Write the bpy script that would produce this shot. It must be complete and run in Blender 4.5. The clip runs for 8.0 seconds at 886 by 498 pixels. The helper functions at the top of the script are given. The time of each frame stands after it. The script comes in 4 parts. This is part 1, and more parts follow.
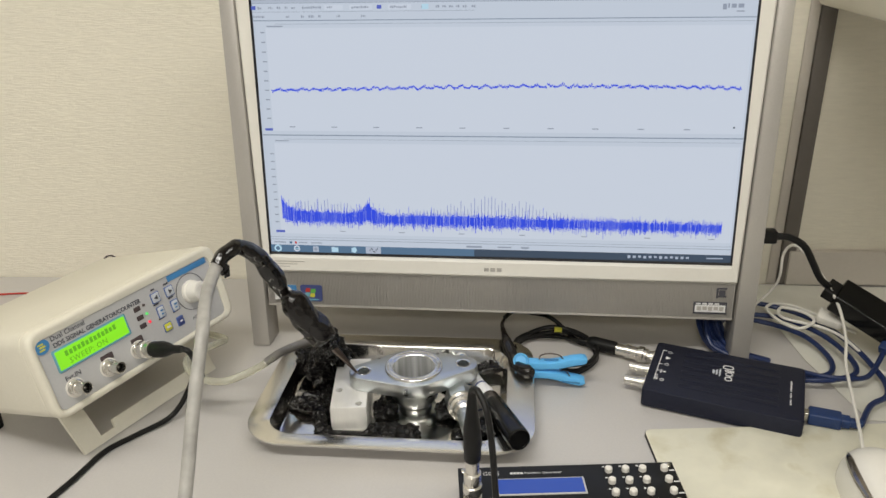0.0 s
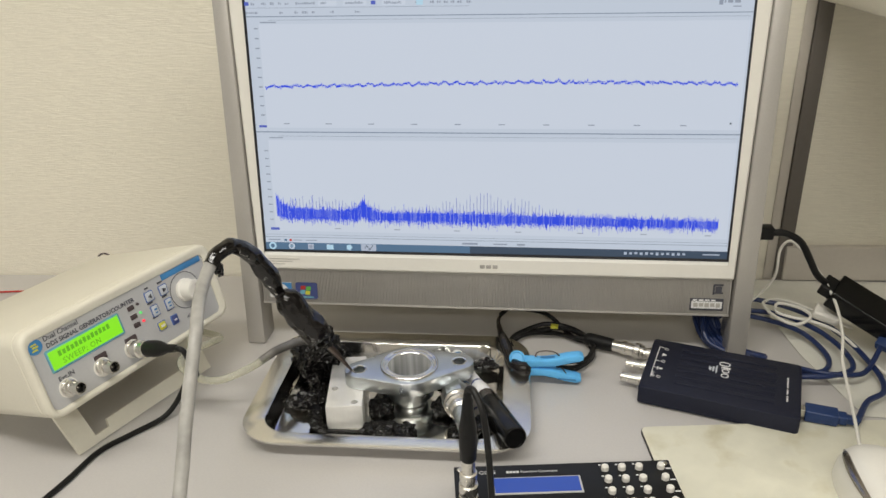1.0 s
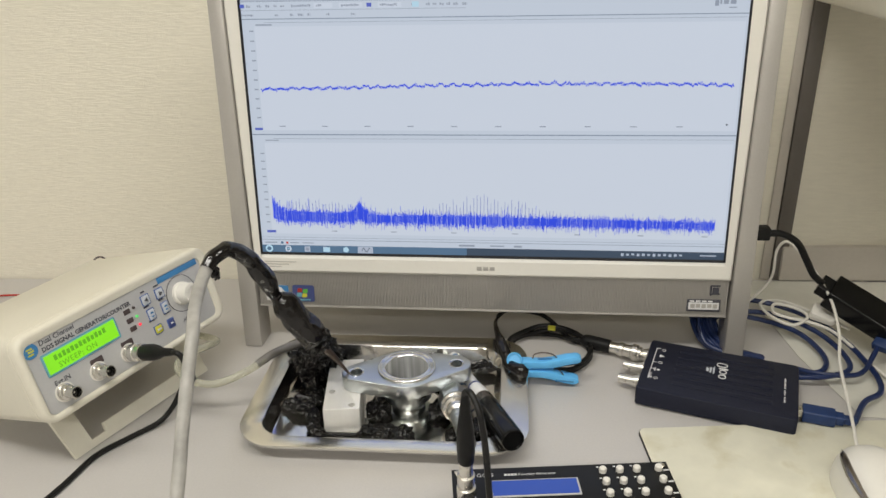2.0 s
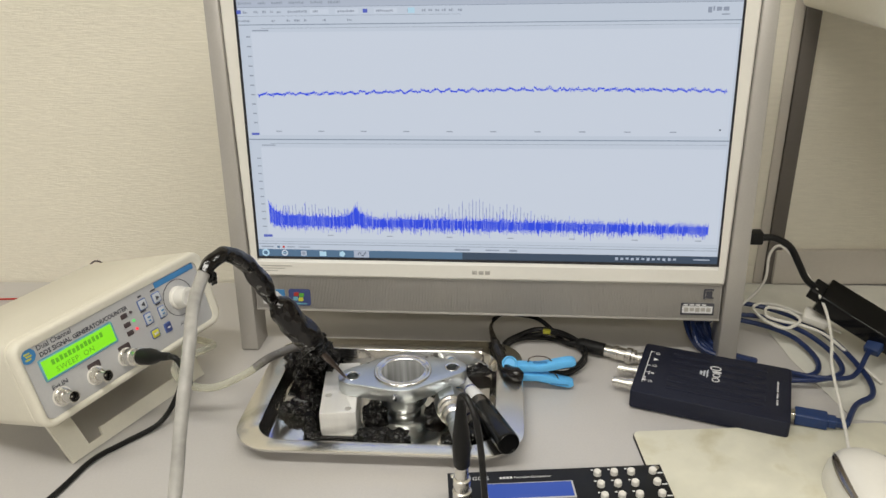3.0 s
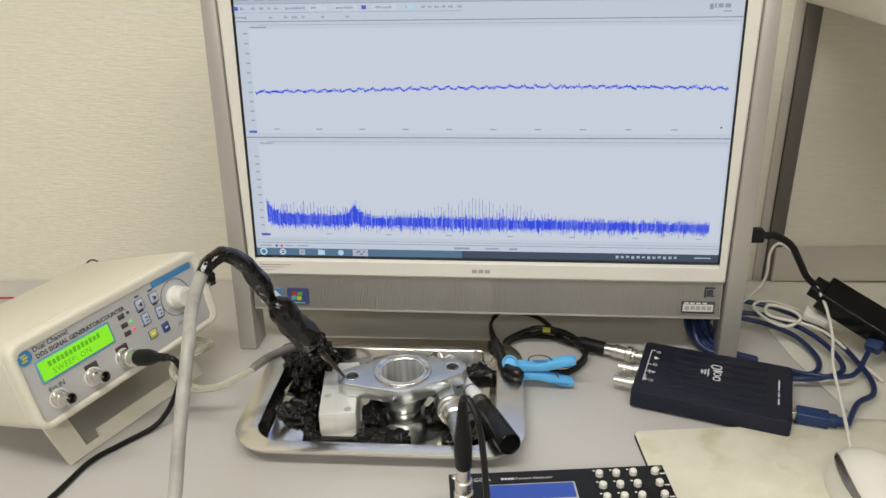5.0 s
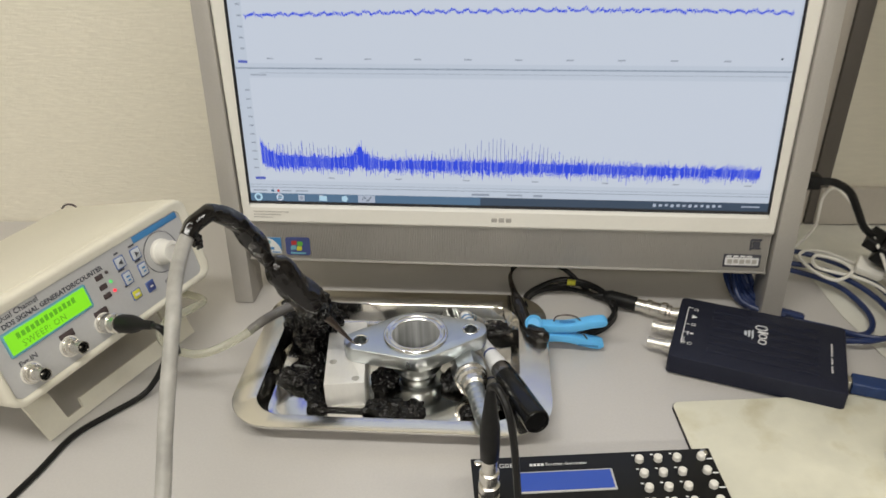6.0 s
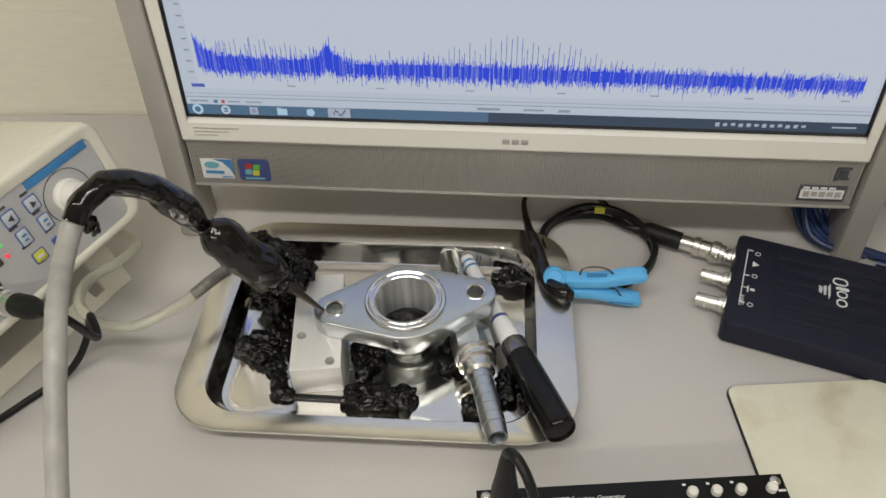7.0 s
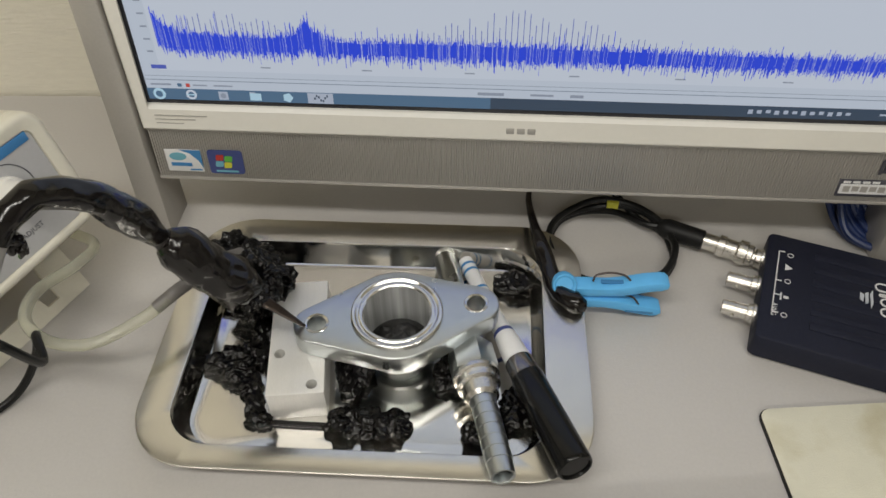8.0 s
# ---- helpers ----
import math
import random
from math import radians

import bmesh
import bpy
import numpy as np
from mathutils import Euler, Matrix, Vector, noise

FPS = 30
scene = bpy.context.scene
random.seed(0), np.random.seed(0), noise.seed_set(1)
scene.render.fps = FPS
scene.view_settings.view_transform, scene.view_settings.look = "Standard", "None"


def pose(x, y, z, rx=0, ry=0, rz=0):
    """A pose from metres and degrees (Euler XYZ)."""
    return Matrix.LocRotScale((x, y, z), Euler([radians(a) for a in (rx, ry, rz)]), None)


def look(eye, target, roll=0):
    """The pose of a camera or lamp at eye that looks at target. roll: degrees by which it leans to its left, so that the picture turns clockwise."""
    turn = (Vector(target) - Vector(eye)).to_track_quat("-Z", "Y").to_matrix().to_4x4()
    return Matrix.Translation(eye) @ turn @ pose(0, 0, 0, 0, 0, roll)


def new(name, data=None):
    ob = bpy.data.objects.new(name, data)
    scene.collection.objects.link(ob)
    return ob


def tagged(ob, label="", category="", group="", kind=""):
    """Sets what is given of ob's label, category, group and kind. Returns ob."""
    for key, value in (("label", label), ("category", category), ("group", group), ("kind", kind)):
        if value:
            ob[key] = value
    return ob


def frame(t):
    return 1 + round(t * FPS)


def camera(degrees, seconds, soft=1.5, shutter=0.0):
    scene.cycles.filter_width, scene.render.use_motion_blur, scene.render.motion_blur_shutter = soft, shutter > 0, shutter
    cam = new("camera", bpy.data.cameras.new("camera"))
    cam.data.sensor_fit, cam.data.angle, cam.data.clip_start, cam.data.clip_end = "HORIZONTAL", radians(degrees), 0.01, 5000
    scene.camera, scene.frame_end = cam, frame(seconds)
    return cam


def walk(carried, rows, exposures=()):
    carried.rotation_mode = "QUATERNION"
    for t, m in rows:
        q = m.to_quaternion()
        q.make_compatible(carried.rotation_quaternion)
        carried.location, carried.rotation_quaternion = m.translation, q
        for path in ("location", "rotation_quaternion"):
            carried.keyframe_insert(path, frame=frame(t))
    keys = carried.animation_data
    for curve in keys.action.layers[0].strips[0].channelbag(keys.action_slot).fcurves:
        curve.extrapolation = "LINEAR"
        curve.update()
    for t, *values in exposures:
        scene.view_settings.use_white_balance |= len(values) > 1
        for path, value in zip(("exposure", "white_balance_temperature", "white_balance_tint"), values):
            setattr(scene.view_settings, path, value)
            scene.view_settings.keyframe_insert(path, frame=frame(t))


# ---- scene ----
cam = camera(60.0, 8.0, shutter=0.3)
PATH = [
    (0, (0.095, 0.025, 0.429), (-0.122, 1.848, -0.365), -1.3),
    (0.5, (0.095, 0.026, 0.431), (-0.116, 1.848, -0.367), -1.2),
    (1, (0.096, 0.03, 0.431), (-0.113, 1.847, -0.379), -1.4),
    (1.5, (0.096, 0.032, 0.431), (-0.108, 1.85, -0.379), -1.5),
    (3, (0.096, 0.028, 0.436), (-0.093, 1.849, -0.368), -1.4),
    (3.5, (0.094, 0.027, 0.438), (-0.081, 1.85, -0.367), -1.2),
    (4, (0.093, 0.028, 0.439), (-0.085, 1.851, -0.364), -1.3),
    (5.5, (0.087, 0.048, 0.436), (-0.088, 1.848, -0.418), -1.4),
    (6, (0.067, 0.121, 0.433), (-0.1, 1.832, -0.588), -1.3),
    (6.5, (0.056, 0.222, 0.429), (-0.104, 1.792, -0.799), -1.7),
    (7, (0.051, 0.299, 0.419), (-0.089, 1.726, -0.975), -1.5),
    (7.5, (0.045, 0.332, 0.409), (-0.079, 1.698, -1.046), -1.3),
    (8, (0.043, 0.358, 0.392), (-0.072, 1.728, -1.06), -1.1),
]
walk(cam, [(t, look(eye, target, roll)) for t, eye, target, roll in PATH],
     [(0, -0.03), (5.5, -0.03), (6.0, -0.07), (6.5, -0.16), (7.0, -0.26), (8.0, -0.33)])

# ---- light ----
world = bpy.data.worlds.new("room")
scene.world = world
world.use_nodes = True
world.node_tree.nodes["Background"].inputs[0].default_value = (0.9, 0.93, 1.0, 1)
world.node_tree.nodes["Background"].inputs[1].default_value = 0.05


def ceiling_lamp(x, y, power, sx, sy, turn=0):
    data = bpy.data.lights.new("ceiling_lamp", "AREA")
    data.shape, data.size, data.size_y, data.energy, data.color = "RECTANGLE", sx, sy, power, (1.0, 0.965, 0.895)
    ob = new("ceiling_lamp", data)
    ob.matrix_world = pose(x, y, 1.74, 0, 0, turn)
    return ob


ceiling_lamp(0.75, -0.10, 11.0, 1.2, 0.22)
ceiling_lamp(-0.50, -0.15, 17.5, 1.2, 0.22)
ceiling_lamp(0.10, -1.75, 29.0, 1.2, 0.22)


# ---- materials ----
def material(name, colour, rough=0.5, metal=0.0, grain=0.0, scale=200.0, blotch=0.0, blotch_scale=12.0, bump=0.0, bump_scale=400.0,
             stretch=(1, 1, 1), emit=0.0, alpha=0.0, coat=0.0, rough_var=0.0, spec=0.5):
    m = bpy.data.materials.new(name)
    m.use_nodes = True
    nt = m.node_tree
    b = nt.nodes["Principled BSDF"]
    b.inputs["Roughness"].default_value, b.inputs["Metallic"].default_value = rough, metal
    b.inputs["Base Color"].default_value = (*colour, 1)
    b.inputs["Coat Weight"].default_value, b.inputs["Specular IOR Level"].default_value = coat, spec
    if emit:
        b.inputs["Emission Color"].default_value = (*colour, 1)
        b.inputs["Emission Strength"].default_value = emit
        b.inputs["Base Color"].default_value = (0.02, 0.02, 0.02, 1)
        b.inputs["Specular IOR Level"].default_value = 0.2
        return m
    if alpha:
        b.inputs["Transmission Weight"].default_value = alpha
        b.inputs["IOR"].default_value = 1.4
    tex = nt.nodes.new("ShaderNodeTexCoord")
    mp = nt.nodes.new("ShaderNodeMapping")
    mp.inputs["Scale"].default_value = stretch
    nt.links.new(tex.outputs["Object"], mp.inputs["Vector"])

    def noise_tex(s, detail=4.0):
        n = nt.nodes.new("ShaderNodeTexNoise")
        n.inputs["Scale"].default_value, n.inputs["Detail"].default_value = s, detail
        nt.links.new(mp.outputs["Vector"], n.inputs["Vector"])
        return n

    link = None
    for amount, s in ((grain, scale), (blotch, blotch_scale)):
        if amount:
            n = noise_tex(s)
            ramp = nt.nodes.new("ShaderNodeMapRange")
            ramp.inputs["From Min"].default_value, ramp.inputs["From Max"].default_value = 0.3, 0.7
            ramp.inputs["To Min"].default_value, ramp.inputs["To Max"].default_value = 1 - amount, 1 + amount
            nt.links.new(n.outputs["Fac"], ramp.inputs["Value"])
            mix = nt.nodes.new("ShaderNodeVectorMath")
            mix.operation = "SCALE"
            if link is None:
                mix.inputs[0].default_value = colour
            else:
                nt.links.new(link, mix.inputs[0])
            nt.links.new(ramp.outputs["Result"], mix.inputs["Scale"])
            link = mix.outputs["Vector"]
    if link is not None:
        nt.links.new(link, b.inputs["Base Color"])
    if rough_var:
        n = noise_tex(blotch_scale * 2)
        ramp = nt.nodes.new("ShaderNodeMapRange")
        ramp.inputs["To Min"].default_value, ramp.inputs["To Max"].default_value = max(0.02, rough - rough_var), rough + rough_var
        nt.links.new(n.outputs["Fac"], ramp.inputs["Value"])
        nt.links.new(ramp.outputs["Result"], b.inputs["Roughness"])
    if bump:
        n = noise_tex(bump_scale, 6.0)
        bp = nt.nodes.new("ShaderNodeBump")
        bp.inputs["Strength"].default_value, bp.inputs["Distance"].default_value = 1.0, bump
        nt.links.new(n.outputs["Fac"], bp.inputs["Height"])
        nt.links.new(bp.outputs["Normal"], b.inputs["Normal"])
    return m


WALLPAPER = material("wallpaper", (0.82, 0.78, 0.66), 0.85, grain=0.03, scale=260, blotch=0.03, blotch_scale=4, bump=0.0010, bump_scale=500, stretch=(0.16, 1, 1))
PAINT = material("room_paint", (0.72, 0.70, 0.66), 0.8, grain=0.02, scale=60, blotch=0.03, blotch_scale=2)
CARPET = material("floor_carpet", (0.16, 0.16, 0.17), 0.9, grain=0.2, scale=300, blotch=0.1, blotch_scale=4, bump=0.002)
DESK = material("desk_laminate", (0.55, 0.53, 0.51), 0.42, grain=0.025, scale=500, blotch=0.035, blotch_scale=7, bump=0.00012, bump_scale=900, rough_var=0.06)
CREAM = material("cream_plastic", (0.74, 0.71, 0.60), 0.42, grain=0.015, scale=300, blotch=0.025, blotch_scale=15, bump=0.00008, bump_scale=1500)
WHITE_PLASTIC = material("white_plastic", (0.78, 0.76, 0.70), 0.33, grain=0.01, scale=300, blotch=0.02, blotch_scale=15)
PANEL_GREY = material("panel_grey", (0.50, 0.50, 0.50), 0.45, grain=0.02, scale=400, blotch=0.03, blotch_scale=20)
SILVER = material("silver_plastic", (0.46, 0.44, 0.41), 0.36, 0.3, grain=0.03, scale=700, blotch=0.03, blotch_scale=12, bump=0.00005, bump_scale=1800)
DARK_BEZEL = material("dark_screen_edge", (0.02, 0.02, 0.025), 0.3, grain=0.1)
STEEL = material("polished_steel", (0.74, 0.72, 0.68), 0.11, 1.0, grain=0.03, scale=60, blotch=0.03, blotch_scale=14, rough_var=0.04, bump=0.00004, bump_scale=90)
RIM = material("satin_steel", (0.76, 0.74, 0.69), 0.24, 1.0, grain=0.01, scale=90, blotch=0.03, blotch_scale=16, rough_var=0.04)
ZINC = material("zinc_plated_steel", (0.56, 0.59, 0.60), 0.29, 1.0, grain=0.01, scale=160, blotch=0.05, blotch_scale=30, rough_var=0.05)
# stretched blotches put upright reflection streaks into the bore's base colour
BORE = material("satin_bore_glints", (0.80, 0.81, 0.80), 0.26, 0.6, grain=0.2, scale=260, blotch=0.5, blotch_scale=75, stretch=(1, 1, 0.03))
TURNED = material("turned_steel", (0.74, 0.74, 0.73), 0.14, 1.0, grain=0.04, scale=300, rough_var=0.05, bump=0.00004, bump_scale=500, stretch=(1, 1, 8))
DARK_STEEL = material("dark_steel", (0.11, 0.088, 0.078), 0.34, 1.0, grain=0.1, scale=200)
NICKEL = material("nickel_plating", (0.74, 0.72, 0.67), 0.27, 1.0, grain=0.06, scale=500, blotch=0.08, blotch_scale=90)
ALUMINIUM = material("milled_aluminium", (0.82, 0.81, 0.78), 0.46, 0.35, grain=0.03, scale=400, blotch=0.03, blotch_scale=30, bump=0.00005, bump_scale=900, stretch=(6, 1, 1))
PUTTY = material("black_tape_scrap", (0.0025, 0.0022, 0.0022), 0.07, grain=0.3, scale=300, bump=0.0010, bump_scale=190, rough_var=0.04, spec=0.34)
TAPE = material("black_vinyl_tape", (0.0045, 0.0034, 0.0032), 0.10, grain=0.3, scale=90, bump=0.0006, bump_scale=80, rough_var=0.05, spec=0.5)
RUBBER = material("black_rubber", (0.009, 0.009, 0.009), 0.45, grain=0.15, scale=300, bump=0.0001, spec=0.25)
CABLE_BLACK = material("black_cable", (0.008, 0.008, 0.008), 0.38, grain=0.15, scale=200, spec=0.3)
CABLE_BLUE = material("blue_cable", (0.012, 0.026, 0.095), 0.35, grain=0.1, scale=200)
PLUG_BLUE = material("blue_plug", (0.014, 0.038, 0.13), 0.42, grain=0.08, scale=200)
CABLE_WHITE = material("white_cable", (0.74, 0.72, 0.66), 0.45, grain=0.03, scale=200)
TUBE_GREY = material("grey_cable", (0.40, 0.39, 0.365), 0.36, grain=0.08, scale=150, blotch=0.16, blotch_scale=45, bump=0.0006, bump_scale=90)
TUBE_DARK = material("dark_grey_sleeve", (0.17, 0.16, 0.15), 0.35, grain=0.1, scale=150)
HOSE_CLEAR = material("clear_hose", (0.80, 0.80, 0.68), 0.2, alpha=0.75)
NAVY_CASE = material("dark_navy_plastic", (0.014, 0.016, 0.030), 0.5, spec=0.25, grain=0.1, scale=400, blotch=0.06, blotch_scale=30, bump=0.00012, bump_scale=1600)
BLACK_PANEL = material("black_solder_mask", (0.007, 0.007, 0.007), 0.35, grain=0.1, scale=300, spec=0.25)
PRINT_WHITE = material("white_print", (0.75, 0.75, 0.75), 0.6, grain=0.02)
PRINT_DARK = material("dark_print", (0.06, 0.06, 0.075), 0.6, grain=0.05)
PRINT_BLUE = material("blue_print", (0.05, 0.22, 0.48), 0.5, grain=0.03)
PRINT_CYAN = material("cyan_print", (0.16, 0.42, 0.52), 0.5, grain=0.03)
KEY_LIGHT = material("light_key", (0.55, 0.58, 0.62), 0.5, grain=0.03)
KEY_RING = material("blue_key_ring", (0.10, 0.17, 0.42), 0.5, grain=0.03)
KEY_YELLOW = material("yellow_key", (0.62, 0.60, 0.05), 0.5, grain=0.03)
KEY_NAVY = material("navy_key", (0.05, 0.07, 0.22), 0.5, grain=0.03)
KEY_BROWN = material("dark_brown_key", (0.07, 0.05, 0.05), 0.5, grain=0.03)
PIN_BLUE = material("sky_blue_plastic", (0.12, 0.47, 0.86), 0.38, grain=0.03, scale=200, blotch=0.03, blotch_scale=60)
MARKER_WHITE = material("marker_white", (0.78, 0.78, 0.78), 0.35, grain=0.02)
MARKER_BLACK = material("marker_black", (0.006, 0.006, 0.006), 0.18, grain=0.1, spec=0.28)
BAND = material("grey_gloss", (0.26, 0.24, 0.23), 0.16, 1.0, grain=0.05)
PAD = material("mouse_pad_cloth", (0.72, 0.70, 0.575), 0.8, grain=0.05, scale=45, blotch=0.07, blotch_scale=16, bump=0.0002, bump_scale=1200)


def stain(m, colour, scale, low, high):
    """Scattered soft-edged stains over a material's colour."""
    nt = m.node_tree
    b = nt.nodes["Principled BSDF"]
    source = b.inputs["Base Color"].links[0].from_socket
    tex = nt.nodes.new("ShaderNodeTexCoord")
    n = nt.nodes.new("ShaderNodeTexNoise")
    n.inputs["Scale"].default_value, n.inputs["Detail"].default_value = scale, 5.0
    nt.links.new(tex.outputs["Object"], n.inputs["Vector"])
    ramp = nt.nodes.new("ShaderNodeMapRange")
    ramp.inputs["From Min"].default_value, ramp.inputs["From Max"].default_value = low, high
    nt.links.new(n.outputs["Fac"], ramp.inputs["Value"])
    mix = nt.nodes.new("ShaderNodeMix")
    mix.data_type = "RGBA"
    nt.links.new(ramp.outputs["Result"], mix.inputs[0])
    nt.links.new(source, mix.inputs[6])
    mix.inputs[7].default_value = (*colour, 1)
    nt.links.new(mix.outputs[2], b.inputs["Base Color"])
    return m


stain(PAD, (0.52, 0.47, 0.30), 22, 0.58, 0.80)
PAPER = material("paper", (0.70, 0.69, 0.62), 0.55, grain=0.03, scale=60, blotch=0.06, blotch_scale=18, bump=0.0016, bump_scale=22)
DUCT = material("cable_duct", (0.55, 0.51, 0.45), 0.5, grain=0.02, blotch=0.04)
DUCT_DARK = material("dark_strip", (0.14, 0.125, 0.11), 0.5, grain=0.03, blotch=0.05)
RED = material("red_wire", (0.45, 0.03, 0.02), 0.45, grain=0.05)
LED_RED = material("red_led", (1.0, 0.05, 0.08), emit=1.2)
LED_GREEN = material("green_led", (0.2, 1.0, 0.25), emit=0.8)
LCD_GREEN = material("green_backlight", (0.25, 0.80, 0.012), emit=1.0)
LCD_TEXT = material("lcd_text", (0.11, 0.42, 0.01), emit=1.0)
LCD_BLUE = material("blue_backlight", (0.03, 0.085, 0.42), emit=0.9)
SCREEN = material("screen_grey", (0.50, 0.56, 0.655), emit=1.0)
SCREEN_PALE = material("screen_pale", (0.55, 0.605, 0.70), emit=1.0)
SCREEN_BAR = material("screen_bar", (0.40, 0.45, 0.55), emit=1.0)
SCREEN_LINE = material("screen_line", (0.20, 0.25, 0.33), emit=1.0)
SCREEN_TASK = material("screen_taskbar", (0.075, 0.15, 0.25), emit=1.0)
SCREEN_TASK_DARK = material("screen_taskbar_dark", (0.035, 0.06, 0.10), emit=1.0)
SCREEN_BLUE = material("screen_blue", (0.012, 0.055, 0.72), emit=1.0)
SCREEN_MID = material("screen_light_blue", (0.075, 0.11, 0.47), emit=1.0)
SCREEN_TEXT = material("screen_text", (0.26, 0.30, 0.38), emit=1.0)
SCREEN_ICON = material("screen_icon", (0.42, 0.62, 0.75), emit=1.0)
SCREEN_RED = material("screen_red", (0.5, 0.06, 0.05), emit=1.0)


# ---- mesh helpers ----
def thing(name, label, category, m=None, group="", kind=""):
    ob = new(name)
    ob.empty_display_size = 0.02
    if m is not None:
        ob.matrix_world = m
    return tagged(ob, label, category, group, kind)


def mesh_of(bm, mat, angle=35):
    bmesh.ops.recalc_face_normals(bm, faces=bm.faces)
    me = bpy.data.meshes.new("mesh")
    bm.to_mesh(me)
    bm.free()
    me.materials.append(mat)
    for p in me.polygons:
        p.use_smooth = True
    me.set_sharp_from_angle(angle=radians(angle))
    return me


def part(name, bm, mat, parent=None, label="", m=None, angle=35):
    me = bm if isinstance(bm, bpy.types.Mesh) else mesh_of(bm, mat, angle)
    ob = new(name, me)
    ob.parent = parent
    if m is not None:
        ob.matrix_basis = m
    return tagged(ob, label)


def pieces(name, bms, mat, parent, label=""):
    """Alike small marks, each a part of its own."""
    for bm in bms:
        part(name, bm, mat, parent, label)


def box(x0, x1, y0, y1, z0, z1, bev=0.0, seg=2):
    bm = bmesh.new()
    bmesh.ops.create_cube(bm, size=1)
    for v in bm.verts:
        v.co = Vector((x0 + (x1 - x0) * (v.co.x + 0.5), y0 + (y1 - y0) * (v.co.y + 0.5), z0 + (z1 - z0) * (v.co.z + 0.5)))
    if bev:
        bmesh.ops.bevel(bm, geom=bm.edges[:], offset=bev, segments=seg, affect="EDGES", profile=0.5)
    return bm


def loft(rings, cap0=True, cap1=True, closed=True):
    bm = bmesh.new()
    rows = [[bm.verts.new(p) for p in ring] for ring in rings]
    n = len(rows[0])
    for a, b in zip(rows, rows[1:]):
        for i in range(n if closed else n - 1):
            j = (i + 1) % n
            bm.faces.new((a[i], a[j], b[j], b[i]))
    if cap0:
        bm.faces.new(rows[0])
    if cap1:
        bm.faces.new(rows[-1])
    return bm


def rrect(hx, hy, r, n=6):
    pts = []
    for cx, cy, a0 in ((hx - r, hy - r, 0), (-hx + r, hy - r, 90), (-hx + r, -hy + r, 180), (hx - r, -hy + r, 270)):
        for k in range(n + 1):
            a = radians(a0 + 90 * k / n)
            pts.append((cx + r * math.cos(a), cy + r * math.sin(a)))
    return pts


def lathe(profile, n=40, cap0=False, cap1=False):
    """Turned about z; profile of (radius, height)."""
    return loft([[(r * math.cos(2 * math.pi * k / n), r * math.sin(2 * math.pi * k / n), z) for k in range(n)] for r, z in profile], cap0, cap1)


def prism(outline, z0, z1, bev=0.0, seg=2):
    bm = bmesh.new()
    f = bm.faces.new([bm.verts.new((x, y, z0)) for x, y in outline])
    ex = bmesh.ops.extrude_face_region(bm, geom=[f])
    bmesh.ops.translate(bm, verts=[v for v in ex["geom"] if isinstance(v, bmesh.types.BMVert)], vec=(0, 0, z1 - z0))
    if bev:
        caps = [e for e in bm.edges if abs(e.verts[0].co.z - e.verts[1].co.z) < 1e-7]
        bmesh.ops.bevel(bm, geom=caps, offset=bev, segments=seg, affect="EDGES", profile=0.5)
    return bm


def smooth_line(points, per=8):
    """Catmull-Rom through the points; each may carry a radius as a fourth value."""
    p = [np.array(q, float) for q in points]
    p = [2 * p[0] - p[1], *p, 2 * p[-1] - p[-2]]
    out = []
    for i in range(1, len(p) - 2):
        for k in range(per):
            t = k / per
            out.append(0.5 * (2 * p[i] + (p[i + 1] - p[i - 1]) * t + (2 * p[i - 1] - 5 * p[i] + 4 * p[i + 1] - p[i + 2]) * t * t
                              + (3 * p[i] - p[i - 1] - 3 * p[i + 1] + p[i + 2]) * t ** 3))
    return out + [p[-2]]


def tube(points, radius=0.002, n=10, per=8, rough=0.0, seed=0):
    line = smooth_line([(*q, radius) if len(q) == 3 else q for q in points], per)
    pos = [Vector(q[:3]) for q in line]
    rad = [float(q[3]) for q in line]
    ref, rings = Vector((0.13, 0.21, 0.97)), []
    for i, c in enumerate(pos):
        d = (pos[min(i + 1, len(pos) - 1)] - pos[max(i - 1, 0)]).normalized()
        ref = (ref - d * ref.dot(d)).normalized()
        side = d.cross(ref)
        ring = []
        for k in range(n):
            a = 2 * math.pi * k / n
            out = ref * math.cos(a) + side * math.sin(a)
            r = rad[i]
            if rough:
                r *= 1 + rough * noise.noise((c + out * r) * 75 + Vector((seed, 0, 0))) + rough * (0.25 - abs(noise.noise((c * 0.35 + out * r) * 190 + Vector((0, seed, 0)))))
            ring.append(c + out * r)
        rings.append(ring)
    return loft(rings)


def merge(*bms):
    out = bmesh.new()
    for b in bms:
        me = bpy.data.meshes.new("tmp")
        b.to_mesh(me)
        b.free()
        out.from_mesh(me)
        bpy.data.meshes.remove(me)
    return out


def moved(bm, m):
    bmesh.ops.transform(bm, matrix=m, verts=bm.verts)
    return bm


def lump(x, y, z, rx, ry, rz, seed, floor=None, amount=0.35, freq=90, sub=5, turn=0):
    bm = bmesh.new()
    bmesh.ops.create_icosphere(bm, subdivisions=sub, radius=1)
    rot = Matrix.Rotation(radians(turn), 3, "Z")
    off = Vector((seed * 3.1, seed * 1.7, seed))
    for v in bm.verts:
        p = rot @ Vector((v.co.x * rx, v.co.y * ry, v.co.z * rz))
        # broad swells, then sharp folds
        k = 1 + amount * noise.noise(p * freq + off) + amount * 0.8 * noise.noise(p * freq * 2.2 + off) + amount * 1.7 * (0.2 - abs(noise.noise(p * freq * 2.9 + off * 2)))
        v.co = p * k + Vector((x, y, z))
        if floor is not None and v.co.z < floor:
            v.co.z = floor
    return bm


